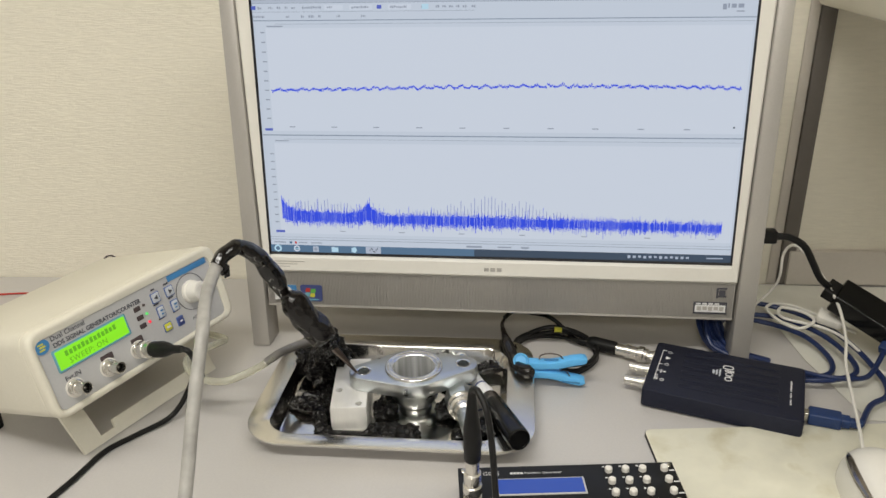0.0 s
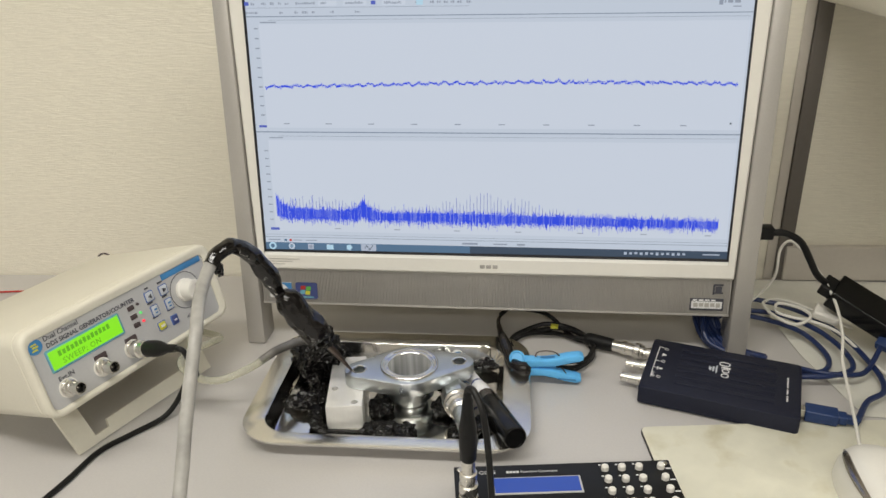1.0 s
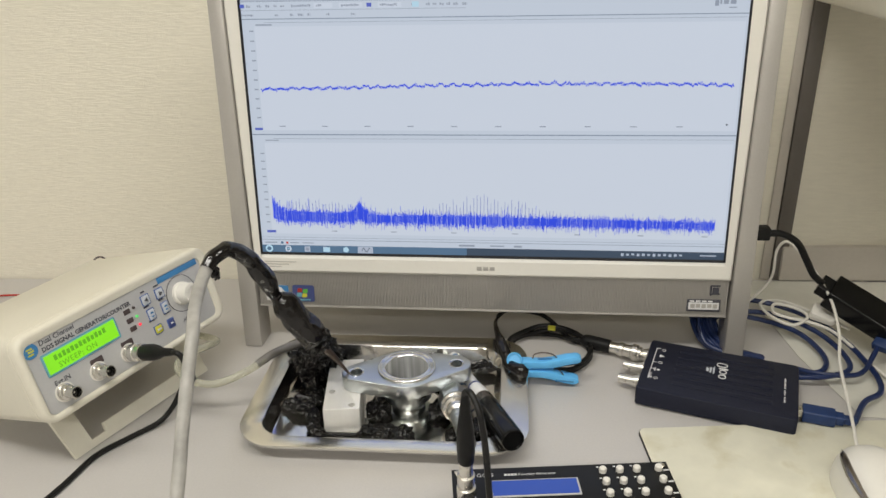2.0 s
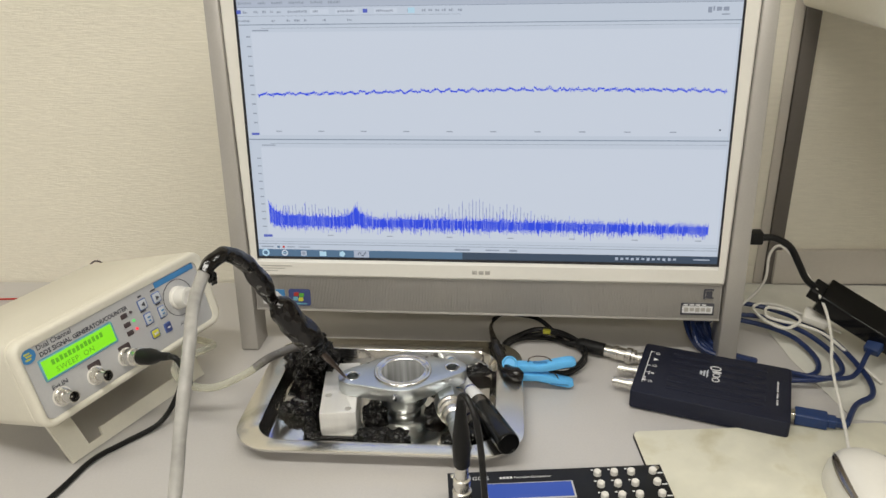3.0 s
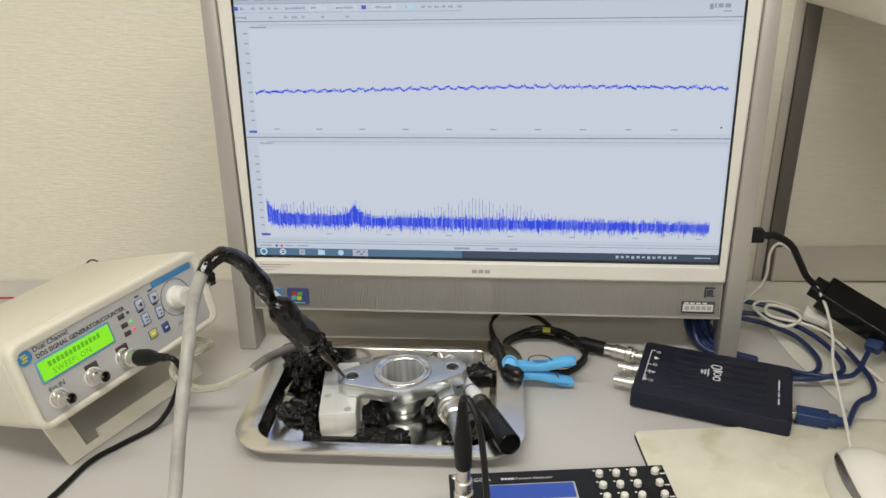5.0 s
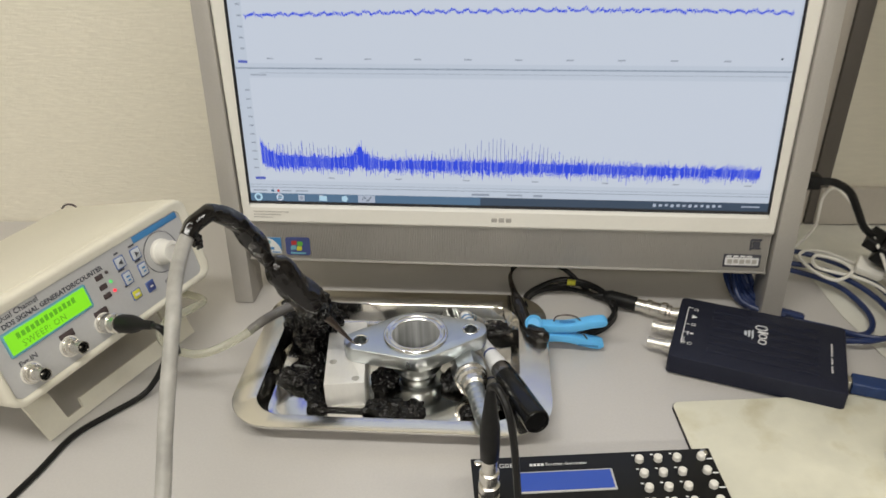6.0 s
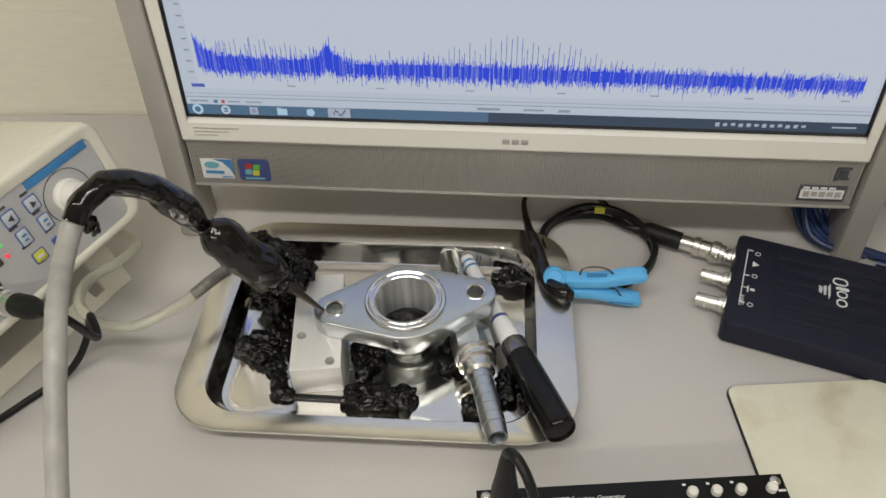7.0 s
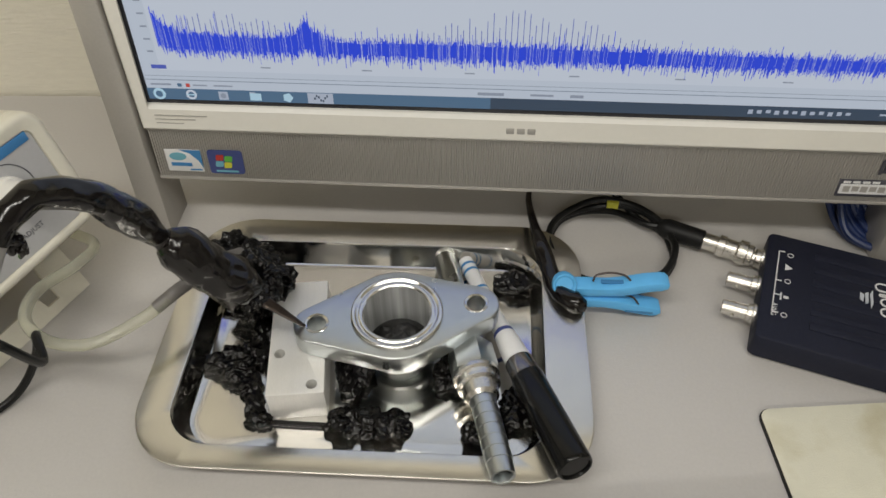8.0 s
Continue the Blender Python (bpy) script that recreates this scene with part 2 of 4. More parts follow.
def cut(bm, *cutters):
    """The first solid less the others."""
    base = new("tmp", mesh_of(bm, ZINC))
    others = []
    for c in cutters:
        o = new("tmp", mesh_of(c, ZINC))
        mod = base.modifiers.new("cut", "BOOLEAN")
        mod.operation, mod.solver, mod.object = "DIFFERENCE", "EXACT", o
        others.append(o)
    bpy.context.view_layer.update()
    me = bpy.data.meshes.new_from_object(base.evaluated_get(bpy.context.evaluated_depsgraph_get()))
    out = bmesh.new()
    out.from_mesh(me)
    for o in (base, *others):
        bpy.data.objects.remove(o)
    return out


def fuse(bm, voxel):
    """Overlapping lumps grown into one skin."""
    ob = new("tmp", mesh_of(bm, ZINC))
    mod = ob.modifiers.new("skin", "REMESH")
    mod.mode, mod.voxel_size = "VOXEL", voxel
    bpy.context.view_layer.update()
    me = bpy.data.meshes.new_from_object(ob.evaluated_get(bpy.context.evaluated_depsgraph_get()))
    out = bmesh.new()
    out.from_mesh(me)
    bpy.data.objects.remove(ob)
    return out


def words(text, size, mat, parent, m, label="", spacing=1.0, name="lettering", bold=0.0):
    c = bpy.data.curves.new("tmp", "FONT")
    c.body, c.size, c.extrude, c.space_character, c.resolution_u = text, size, 0.00004, spacing, 2
    c.offset = bold
    o = new("tmp", c)
    bpy.context.view_layer.update()
    me = bpy.data.meshes.new_from_object(o.evaluated_get(bpy.context.evaluated_depsgraph_get()))
    bpy.data.objects.remove(o)
    me.materials.clear()
    me.materials.append(mat)
    return part(name, me, mat, parent, label, m)


def axis_pose(a, b):
    """A pose at a whose z looks at b."""
    return Matrix.Translation(a) @ (Vector(b) - Vector(a)).to_track_quat("Z", "Y").to_matrix().to_4x4()


def quads(rects, z):
    """Flat rectangles (x0, x1, y0, y1), all in one mesh."""
    bm = bmesh.new()
    for x0, x1, y0, y1 in rects:
        bm.faces.new([bm.verts.new(p) for p in ((x0, y0, z), (x1, y0, z), (x1, y1, z), (x0, y1, z))])
    return bm


# ---- the room ----
WALL_TURN = math.degrees(math.atan(0.045))
WALL = pose(-0.43, 0.893, 0, 0, 0, WALL_TURN)


def structure(name, bm, mat, label, category, m=None):
    ob = part(name, bm, mat, None, label, m)
    return tagged(ob, label, category, kind="structure")


structure("wall_north", box(-2.2, 3.2, 0, 0.12, -0.74, 1.76), WALLPAPER, "cream woven-texture wallpaper on the wall behind the desk", "wall", WALL)
structure("wall_south", box(-2.6, 2.9, -2.72, -2.6, -0.74, 1.76), PAINT, "plain painted wall behind the desk user", "wall")
structure("wall_west", box(-2.32, -2.2, -2.6, 1.3, -0.74, 1.76), PAINT, "plain painted side wall of the room", "wall")
structure("wall_east", box(2.5, 2.62, -2.6, 1.3, -0.74, 1.76), PAINT, "plain painted side wall of the room", "wall")
structure("floor", box(-2.6, 2.9, -2.72, 1.3, -0.76, -0.74), CARPET, "dark grey carpet floor under the desk", "floor")
structure("ceiling", box(-2.6, 2.9, -2.72, 1.3, 1.76, 1.8), PAINT, "plain white painted ceiling", "ceiling")
structure("trim_rail", box(0.845, 2.6, -0.010, 0.0, 0.001, 0.046, 0.002), DUCT, "beige skirting rail along the foot of the wall", "trim", WALL)
structure("trim_post", box(0.824, 0.8355, -0.003, 0.0, 0.0, 0.46, 0.0015), DUCT, "smooth beige post strip on the wall", "trim", WALL)
structure("cable_duct", box(0.8360, 0.8530, -0.006, 0.0, 0.0, 0.46, 0.0010), DUCT_DARK, "dark brown-grey strip running up the wall", "trim", WALL)
# shelf's unseen depth and rear gap are added to shade the wall below
structure("wall_shelf", box(0.820, 1.6, -0.50, -0.022, 0.336, 0.52, 0.008), CREAM, "cream shelf box fixed on the wall over the desk", "shelf", WALL)

desk = thing("desk", "light grey laminate office desk against the wall", "desk", pose(0, 0, 0))
part("desktop", prism([(-1.1, -0.05), (1.3, -0.05), (1.3, 0.968), (-1.1, 0.860)], -0.028, 0.0, 0.002), DESK, desk)
for x in (-1.06, 1.24):
    part("side_panel", box(x, x + 0.025, 0.0, 0.84, -0.74, -0.028, 0.001), DESK, desk)


# ---- the all-in-one computer ----
CX, TILT_BACK = 0.0612, 5.57
pc = thing("all_in_one_computer", "silver-framed white all-in-one computer, switched on, standing on the desk", "computer",
           Matrix.Translation((CX, 0.7342, 0.0)) @ pose(0, 0, 0, 90 - TILT_BACK, 0, 0))
# local x right, y up along the tilted front, z out of the front
YS = 0.110          # foot of the screen's origin above the desk along the front


def tilted(x0, x1, y0, y1, z0, z1, bev=0.001):
    return box(x0, x1, y0 + YS, y1 + YS, z0, z1, bev)


for side in (-1, 1):
    bar = tilted(0.2438, 0.2628, -0.1095, 0.305, -0.030, 0.004, 0.0015)
    for v in bar.verts:
        up_by = max(0.0, v.co.y - YS + 0.03) / 0.29
        v.co.x = side * (v.co.x + up_by * (0.0070 if v.co.x < 0.253 else 0.0028))
    part("side_frame", bar, SILVER, pc, "brushed silver upright that ends in a foot")
part("top_frame", tilted(-0.2500, 0.2500, 0.282, 0.305, -0.03, 0.003), SILVER, pc)
part("grille_backing", tilted(-0.2433, 0.2433, -0.0635, -0.0228, -0.022, -0.0022, 0.0008), SILVER, pc)
# corrugated front: upright ribs 1.6 mm apart between a plain sill and lintel
ribs = []
for k in range(303):
    x = -0.2424 + k * 0.0016
    ribs += [(x, -0.0022), (x + 0.0003, -0.0012), (x + 0.0009, -0.0012), (x + 0.0012, -0.0022)]
part("grille_panel", loft([[(x, y + YS, z) for x, z in ribs] for y in (-0.0614, -0.0246)], False, False, False), SILVER, pc, "silver speaker grille with fine vertical ribs", angle=20)
part("grille_sill", tilted(-0.2433, 0.2433, -0.0635, -0.0612, -0.0023, -0.0008, 0.0006), SILVER, pc)
part("grille_lintel", tilted(-0.2433, 0.2433, -0.0248, -0.0228, -0.0023, -0.0010, 0.0004), SILVER, pc)
part("back_shell", merge(tilted(-0.235, 0.235, -0.03, 0.30, -0.070, -0.0305, 0.012)), SILVER, pc)
# white bezel: four mitred strips round the screen, sloping in
SX, SY0, SY1 = 0.2385, -0.0055, 0.2615
outer = [(-0.2437, -0.0226), (0.2437, -0.0226), (0.2509, 0.2815), (-0.2509, 0.2815)]
inner = [(-SX, SY0), (SX, SY0), (SX, SY1), (-SX, SY1)]


def corner_ring(pts, z, d=0.0):
    return [(x - math.copysign(d, x), y + YS + (d if y < 0.1 else -d), z) for x, y in pts]


part("screen_bezel", loft([corner_ring(outer, -0.02), corner_ring(outer, 0.0006), corner_ring(outer, 0.0022, 0.0016), corner_ring(inner, 0.0016, -0.002),
                           corner_ring(inner, -0.0012), corner_ring(inner, -0.004)], False, False), WHITE_PLASTIC, pc, "off-white plastic bezel round the screen", angle=20)
screen = part("screen", quads([(-SX - 0.002, SX + 0.002, SY0 + YS - 0.002, SY1 + YS + 0.002)], -0.0036), DARK_BEZEL, pc, "lit screen with two blue measurement plots")


def on_screen(name, rects, mat, z=-0.0030, label=""):
    return part(name, quads([(x0, x1, y0 + YS, y1 + YS) for x0, x1, y0, y1 in rects], z), mat, screen, label)


DX = SX - 0.003
on_screen("desktop_view", [(-DX, DX, SY0 + 0.0032, SY1 - 0.001)], SCREEN, -0.0033, "pale blue-grey program window")
on_screen("toolbar", [(-DX, DX, 0.2485, SY1 - 0.001)], SCREEN_BAR)
for rect in [(-DX + 0.012, DX - 0.002, 0.126, 0.2255), (-DX + 0.012, DX - 0.002, 0.018, 0.1135)]:
    on_screen("plot_area", [rect], SCREEN_PALE)
for rect in ([(-DX, DX, 0.1212, 0.1222), (-DX, DX, 0.2320, 0.2328), (-DX, DX, 0.0112, 0.0117), (-DX, DX, 0.0140, 0.0143), (-DX + 0.022, DX - 0.002, 0.1175, 0.1178),
                          (-DX + 0.022, DX - 0.002, 0.2290, 0.2293), (-DX, DX, 0.2482, 0.2486), (-DX, -0.02, 0.2402, 0.2405)]):
    on_screen("window_line", [rect], SCREEN_LINE, -0.0027)
on_screen("taskbar", [(-DX, -0.02, SY0 + 0.0032, 0.0055)], SCREEN_TASK, -0.0027, "dark blue taskbar with icons")
on_screen("taskbar", [(-0.02, DX, SY0 + 0.0032, 0.0055)], SCREEN_TASK_DARK, -0.0027)
rng = random.Random(4)
def disc(x, y, r, mat, z, hole=0.0, n=20):
    ring = [(r, z - 0.0001), (r, z)] + ([(hole, z), (hole, z - 0.0001)] if hole else [(0.00002, z)])
    return part("taskbar_icon", moved(lathe(ring, n), Matrix.Translation((x, y + YS, 0))), mat, screen)


IX = [-DX + 0.0075 + k * 0.0205 for k in range(6)]
disc(IX[0], 0.0016, 0.0040, SCREEN_ICON, -0.0024)
disc(IX[0], 0.0016, 0.0022, SCREEN_TASK, -0.0022)
disc(IX[1], 0.0016, 0.0034, SCREEN_PALE, -0.0024, 0.0020)
on_screen("taskbar_icon", [(IX[1] - 0.003, IX[1] + 0.003, 0.0012, 0.0020)], SCREEN_ICON, -0.0022)
on_screen("taskbar_icon", [(IX[2] - 0.003, IX[2] + 0.003, -0.0014, 0.0044)], SCREEN_BAR, -0.0024)
disc(IX[2], 0.0015, 0.0018, SCREEN_TEXT, -0.0022)
on_screen("taskbar_icon", [(IX[3] - 0.0036, IX[3] + 0.0036, -0.0012, 0.0038)], SCREEN_ICON, -0.0024)
on_screen("taskbar_icon", [(IX[3] - 0.0036, IX[3], 0.0038, 0.0046)], SCREEN_BAR, -0.0024)
disc(IX[4], 0.0014, 0.0034, SCREEN_ICON, -0.0024, 0.0, 5)
on_screen("taskbar_icon", [(IX[5] - 0.0080, IX[5] + 0.0080, -0.0020, 0.0052)], SCREEN_BAR, -0.0024)
for k in range(7):
    on_screen("icon_stroke", [(IX[5] - 0.004 + k * 0.0013, IX[5] - 0.003 + k * 0.0013, 0.0008 + 0.0018 * math.sin(k * 1.3), 0.0024 + 0.0018 * math.sin(k * 1.3))], SCREEN_TASK_DARK, -0.0022)
for k in range(12):
    on_screen("tray_icon", [(0.135 + k * 0.0052, 0.1378 + k * 0.0052, 0.0002 + 0.0004 * (k % 3), 0.0032 - 0.0003 * (k % 2))], SCREEN_BAR, -0.0023)
on_screen("clock_field", [(0.212, 0.228, 0.0014, 0.0026)], SCREEN_BAR, -0.0023)
tiny = []
def bar_word(x0, x1, y, h=0.0026):
    x = x0
    while x < x1:
        w = rng.uniform(0.0009, 0.0019)
        tiny.append((x, min(x + w, x1), y + rng.uniform(0, 0.0006), y + h - rng.uniform(0, 0.0008)))
        x += w + 0.0006


for a, b in ((6, 30), (43, 57), (68, 88), (100, 127), (140, 161), (172, 194)):
    bar_word(-0.237 + a * 0.00053, -0.237 + b * 0.00053, 0.2510)
for a, b in ((14, 22), (34, 42), (50, 57), (65, 71), (77, 84), (97, 132), (143, 152), (188, 220), (258, 288), (314, 320), (340, 347), (352, 359), (364, 371), (376, 383), (388, 396), (404, 412)):
    bar_word(-0.237 + a * 0.00053, -0.237 + b * 0.00053, 0.2428)
for a, b in ((3, 26), (66, 72), (94, 100), (108, 118), (126, 131), (160, 166), (205, 213)):
    bar_word(-0.237 + a * 0.00053, -0.237 + b * 0.00053, 0.2348)
on_screen("tool_button", [(-0.2360, -0.2315, 0.2425, 0.2460)], SCREEN_MID, -0.0023)
on_screen("tool_button", [(-0.237 + 0.1240, -0.237 + 0.1285, 0.2425, 0.2460)], SCREEN_MID, -0.0023)
on_screen("tool_button", [(-0.237 + 0.1670, -0.237 + 0.1735, 0.2418, 0.2466)], SCREEN_ICON, -0.0023)
for a, b in ((138, 172), (184, 226), (254, 296)):
    on_screen("tool_field", [(-0.237 + a * 0.00053, -0.237 + b * 0.00053, 0.2418, 0.2464)], SCREEN_PALE, -0.0026)
for k in range(10):
    tiny.append((-0.206 + k * 0.0428, -0.200 + k * 0.0428, 0.1296, 0.1306))
    tiny.append((-0.160 + k * 0.062, -0.154 + k * 0.062, 0.0212, 0.0221)) if k < 7 else None
    tiny.append((-0.2285, -0.2245, 0.138 + k * 0.0092, 0.1392 + k * 0.0092))
    tiny.append((-0.2285, -0.2245, 0.030 + k * 0.0080, 0.0311 + k * 0.0080))
tiny += [(-0.232, -0.219, 0.0078, 0.0090), (-0.205, -0.196, 0.0078, 0.0088), (-0.192, -0.180, 0.0078, 0.0088), (-0.028, -0.012, 0.0072, 0.0092), (0.004, 0.018, 0.0076, 0.0090),
         (0.028, 0.036, 0.0072, 0.0092), (-0.222, -0.208, 0.1155, 0.1165), (-0.222, -0.206, 0.2265, 0.2277)]
tagged(on_screen("small_print", tiny, SCREEN_TEXT, -0.0024), kind="stuff")
for rect in [(0.2045, 0.2080, 0.2390, 0.2440), (0.2090, 0.2105, 0.2405, 0.2445), (0.2120, 0.2165, 0.2405, 0.2440), (0.2180, 0.2230, 0.2405, 0.2440), (0.2170, 0.2240, 0.2370, 0.2380)]:
    on_screen("maker_mark", [rect], SCREEN_TEXT, -0.0023)
for rect in ((-0.2315, -0.2235, 0.1262, 0.1285), (-0.2285, -0.2190, 0.0192, 0.0218)):
    on_screen("axis_tag", [rect], SCREEN_MID, -0.0023)
on_screen("stop_mark", [(-0.2095, -0.2070, 0.0070, 0.0094)], SCREEN_RED, -0.0023)
on_screen("run_mark", [(-0.2150, -0.2122, 0.0070, 0.0094)], SCREEN_TASK, -0.0023)
on_screen("cursor_mark", [(0.2245, 0.2262, 0.1315, 0.1330)], SCREEN_TASK_DARK, -0.0023)
# upper trace: a thin wavering line
line = []
x, step = -0.222, 0.0008
while x < 0.228:
    y = 0.1685 + 0.0022 * math.sin((x + 0.1) * 9) + 0.0009 * math.sin(x * 520) + rng.gauss(0, 0.0006)
    line.append((x, x + step * 1.15, y - 0.00055 - abs(rng.gauss(0, 0.0004)), y + 0.00055 + abs(rng.gauss(0, 0.0003))))
    x += step
tagged(on_screen("signal_trace", line, SCREEN_BLUE, -0.0024, "thin blue noisy signal trace"), kind="stuff")
# lower plot: a dense noise spectrum with a hump near a fifth of its width
bars, spikes = [], []
x, step = -0.2205, 0.00036
while x < 0.2235:
    w = (x + 0.2205) / 0.444
    top = 0.0436 - 0.0060 * w + 0.015 * math.exp(-w / 0.014) + 0.0125 * math.exp(-abs(w - 0.205) / 0.011) - 0.0015 * math.exp(-((w - 0.27) / 0.04) ** 2)
    low = 0.0316 - 0.0028 * w + 0.006 * math.exp(-w / 0.010) + 0.0035 * math.exp(-abs(w - 0.205) / 0.010)
    y1 = top + rng.gauss(-0.0004, 0.0017) + (rng.random() < 0.16) * abs(rng.gauss(0, 0.0042)) * (1.1 - 0.7 * w)
    y0 = low + rng.gauss(-0.0012, 0.0020) - (rng.random() < 0.2) * abs(rng.gauss(0, 0.0025))
    y0, y1 = min(y0, low + 0.0010), max(y1, top - 0.0018)
    bars.append((x, x + step * (1.05 if rng.random() < 0.8 else 0.6), y0, y1))
    x += step
for k in range(88):
    x = -0.2165 + k * 0.00345
    w = (x + 0.2205) / 0.444
    tall = 0.0125 * math.exp(-((w - 0.10) / 0.10) ** 2) + 0.0165 * math.exp(-((w - 0.50) / 0.14) ** 2)
    if tall > 0.0012:
        y = 0.0420 - 0.0060 * w
        spikes.append((x, x + 0.00040, y, y + tall * rng.uniform(0.65, 1.45)))
tagged(on_screen("spectrum", bars, SCREEN_BLUE, -0.0024, "dense blue noise spectrum"), kind="stuff")
tagged(on_screen("harmonic_comb", spikes, SCREEN_MID, -0.0025), kind="stuff")

# stickers and marks on the front
pieces("maker_mark", [tilted(-0.0095 + k * 0.0066, -0.0045 + k * 0.0066, -0.0168, -0.0128, 0.0018, 0.0024, 0.0004) for k in range(3)], SILVER, pc, "small grey maker's mark")
for k, (x0, w) in enumerate(((-0.2330, 0.034), (-0.2330, 0.026), (-0.2330, 0.018))):
    part("small_print", tilted(x0, x0 + w, -0.0116 - k * 0.0028, -0.0110 - k * 0.0028, 0.0018, 0.00235, 0.0), SILVER, pc)
badge = part("processor_sticker", tilted(-0.2350, -0.2105, -0.0562, -0.0390, -0.0012, -0.0004, 0.0002), PRINT_WHITE, pc, "white and blue badge sticker")
part("sticker_corner", prism([(-0.2105, -0.0390 + YS), (-0.2245, -0.0390 + YS), (-0.2180, -0.0415 + YS), (-0.2130, -0.0470 + YS), (-0.2105, -0.0530 + YS)], -0.0004, -0.0001), PRINT_BLUE, badge)
part("sticker_oval", prism([(-0.2265 + 0.0058 * math.cos(a), -0.0442 + YS + 0.0030 * math.sin(a)) for a in np.linspace(0, 2 * math.pi, 25)[:-1]], -0.0004, -0.0001), PRINT_CYAN, badge)
pieces("sticker_bar", (tilted(-0.2320, -0.2180, -0.0518, -0.0492, -0.0004, -0.0001, 0), tilted(-0.2200, -0.2120, -0.0550, -0.0540, -0.0004, -0.0001, 0)), PRINT_BLUE, badge)
badge = part("system_sticker", prism([(x - 0.1945, y + YS - 0.0478) for x, y in rrect(0.0118, 0.0092, 0.0022)], -0.0012, -0.0004), KEY_NAVY, pc, "dark blue badge with a four-colour flag")
for dx, dy, c in ((-0.0036, 0.0026, RED), (0.0022, 0.0018, material("flag_green", (0.12, 0.45, 0.06), 0.5)), (-0.0044, -0.0024, PRINT_CYAN), (0.0012, -0.0032, KEY_YELLOW)):
    part("flag_square", prism([(x - 0.1945 + dx + 0.15 * y, y + YS - 0.0468 + dy) for x, y in rrect(0.0026, 0.0022, 0.0008, 2)], -0.0004, -0.0001), c, badge)
part("sticker_bar", tilted(-0.2020, -0.1870, -0.0556, -0.0542, -0.0004, -0.0001, 0), PRINT_CYAN, badge)
badge = part("warning_sticker", tilted(0.2035, 0.2365, -0.0570, -0.0440, -0.0012, -0.0005, 0.0002), PRINT_DARK, pc, "black and white printed sticker")
part("sticker_field", tilted(0.2050, 0.2350, -0.0548, -0.0472, -0.0005, -0.0002, 0), PRINT_WHITE, badge)
pieces("sticker_bar", [tilted(0.2070 + k * 0.0055, 0.2112 + k * 0.0055, -0.0532 + (k % 2) * 0.0006, -0.0488, -0.0002, 0.0, 0) for k in range(5)], SILVER, badge)
pieces("sticker_bar", [tilted(0.2060 + k * 0.006, 0.2105 + k * 0.006, -0.0466, -0.0450, -0.0005, -0.0002, 0) for k in range(4)], PRINT_WHITE, badge)
part("bin_mark", merge(tilted(0.2260, 0.2350, -0.0385, -0.0372, -0.0012, -0.0005, 0), tilted(0.2275, 0.2335, -0.0372, -0.0310, -0.0012, -0.0005, 0),
                       tilted(0.2255, 0.2350, -0.0300, -0.0285, -0.0012, -0.0005, 0), tilted(0.2250, 0.2268, -0.0395, -0.0295, -0.0012, -0.0005, 0)), PRINT_DARK, pc)

# ---- the signal generator ----
YAW, LEANBACK, GW, GH, GD = radians(68.74), radians(14.82), 0.2052, 0.0746, 0.160
u = Vector((math.cos(YAW), math.sin(YAW), 0))
flat_n = Vector((math.sin(YAW), -math.cos(YAW), 0))
face_n = flat_n * math.cos(LEANBACK) + Vector((0, 0, math.sin(LEANBACK)))
rise = Vector((0, 0, math.cos(LEANBACK))) - flat_n * math.sin(LEANBACK)
G = Matrix((u, -face_n, rise)).transposed().to_4x4()
G.translation = (-0.2755, 0.4992, 0.0603)
gen = thing("signal_generator", "cream bench signal generator with green display, tilted up on its stand", "signal generator", G)


def gring(inset, y, r):
    grow = 0.0016 if inset < 0.006 else 0.0
    return [(GW / 2 + grow + x, y, GH / 2 + grow + z) for x, z in rrect(GW / 2 + grow - inset, GH / 2 + grow - inset, r, 5)]


part("housing", loft([gring(0.0065, 0.0035, 0.006), gring(0.0062, 0.0012, 0.006), gring(0.0045, 0.0, 0.008), gring(0.0022, 0.0, 0.0105), gring(0.0005, 0.0016, 0.012), gring(0, 0.006, 0.012),
                      gring(0.0, 0.010, 0.012), gring(0.0008, 0.0105, 0.012), gring(0.0008, 0.0112, 0.012), gring(0.0, 0.0117, 0.012), gring(0.001, GD - 0.004, 0.012), gring(0.005, GD, 0.01)]), CREAM, gen,
     "rounded cream plastic housing", angle=50)
panel = part("front_panel", moved(prism([(x, z) for x, z in rrect(GW / 2 - 0.0068, GH / 2 - 0.0066, 0.006)], 0, 0.0015), pose(GW / 2, 0.0038, GH / 2, 90)), PANEL_GREY, gen, "grey printed front panel")


def gbox(a0, a1, b0, b1, y0=0.0016, y1=0.0024, bev=0.0003):
    return box(a0, a1, y0, y1, b0, b1, bev)


def gpose(a, b, y=0.0021):
    return pose(a, y, b, 90, 0, 0)


part("title_strip", gbox(0.1455, 0.1955, 0.0618, 0.0675, 0.0016, 0.0023), PRINT_BLUE, panel, "blue strip")
part("display_frame", gbox(0.0172, 0.0903, 0.0360, 0.0556, 0.0012, 0.0024, 0.0012), PRINT_CYAN, panel)
lcd = part("display", gbox(0.0188, 0.0887, 0.0377, 0.0539, 0.0009, 0.0020), LCD_GREEN, panel, "glowing green two-line display")
words("SWEEP: ON", 0.0066, LCD_TEXT, panel, gpose(0.0285, 0.0398, 0.0007), spacing=1.15)
for k in range(13):
    part("display_bar", gbox(0.0270 + k * 0.0040, 0.0297 + k * 0.0040, 0.0470, 0.0514 - 0.0006 * (k % 2), 0.0006, 0.0008, 0), LCD_TEXT, panel)
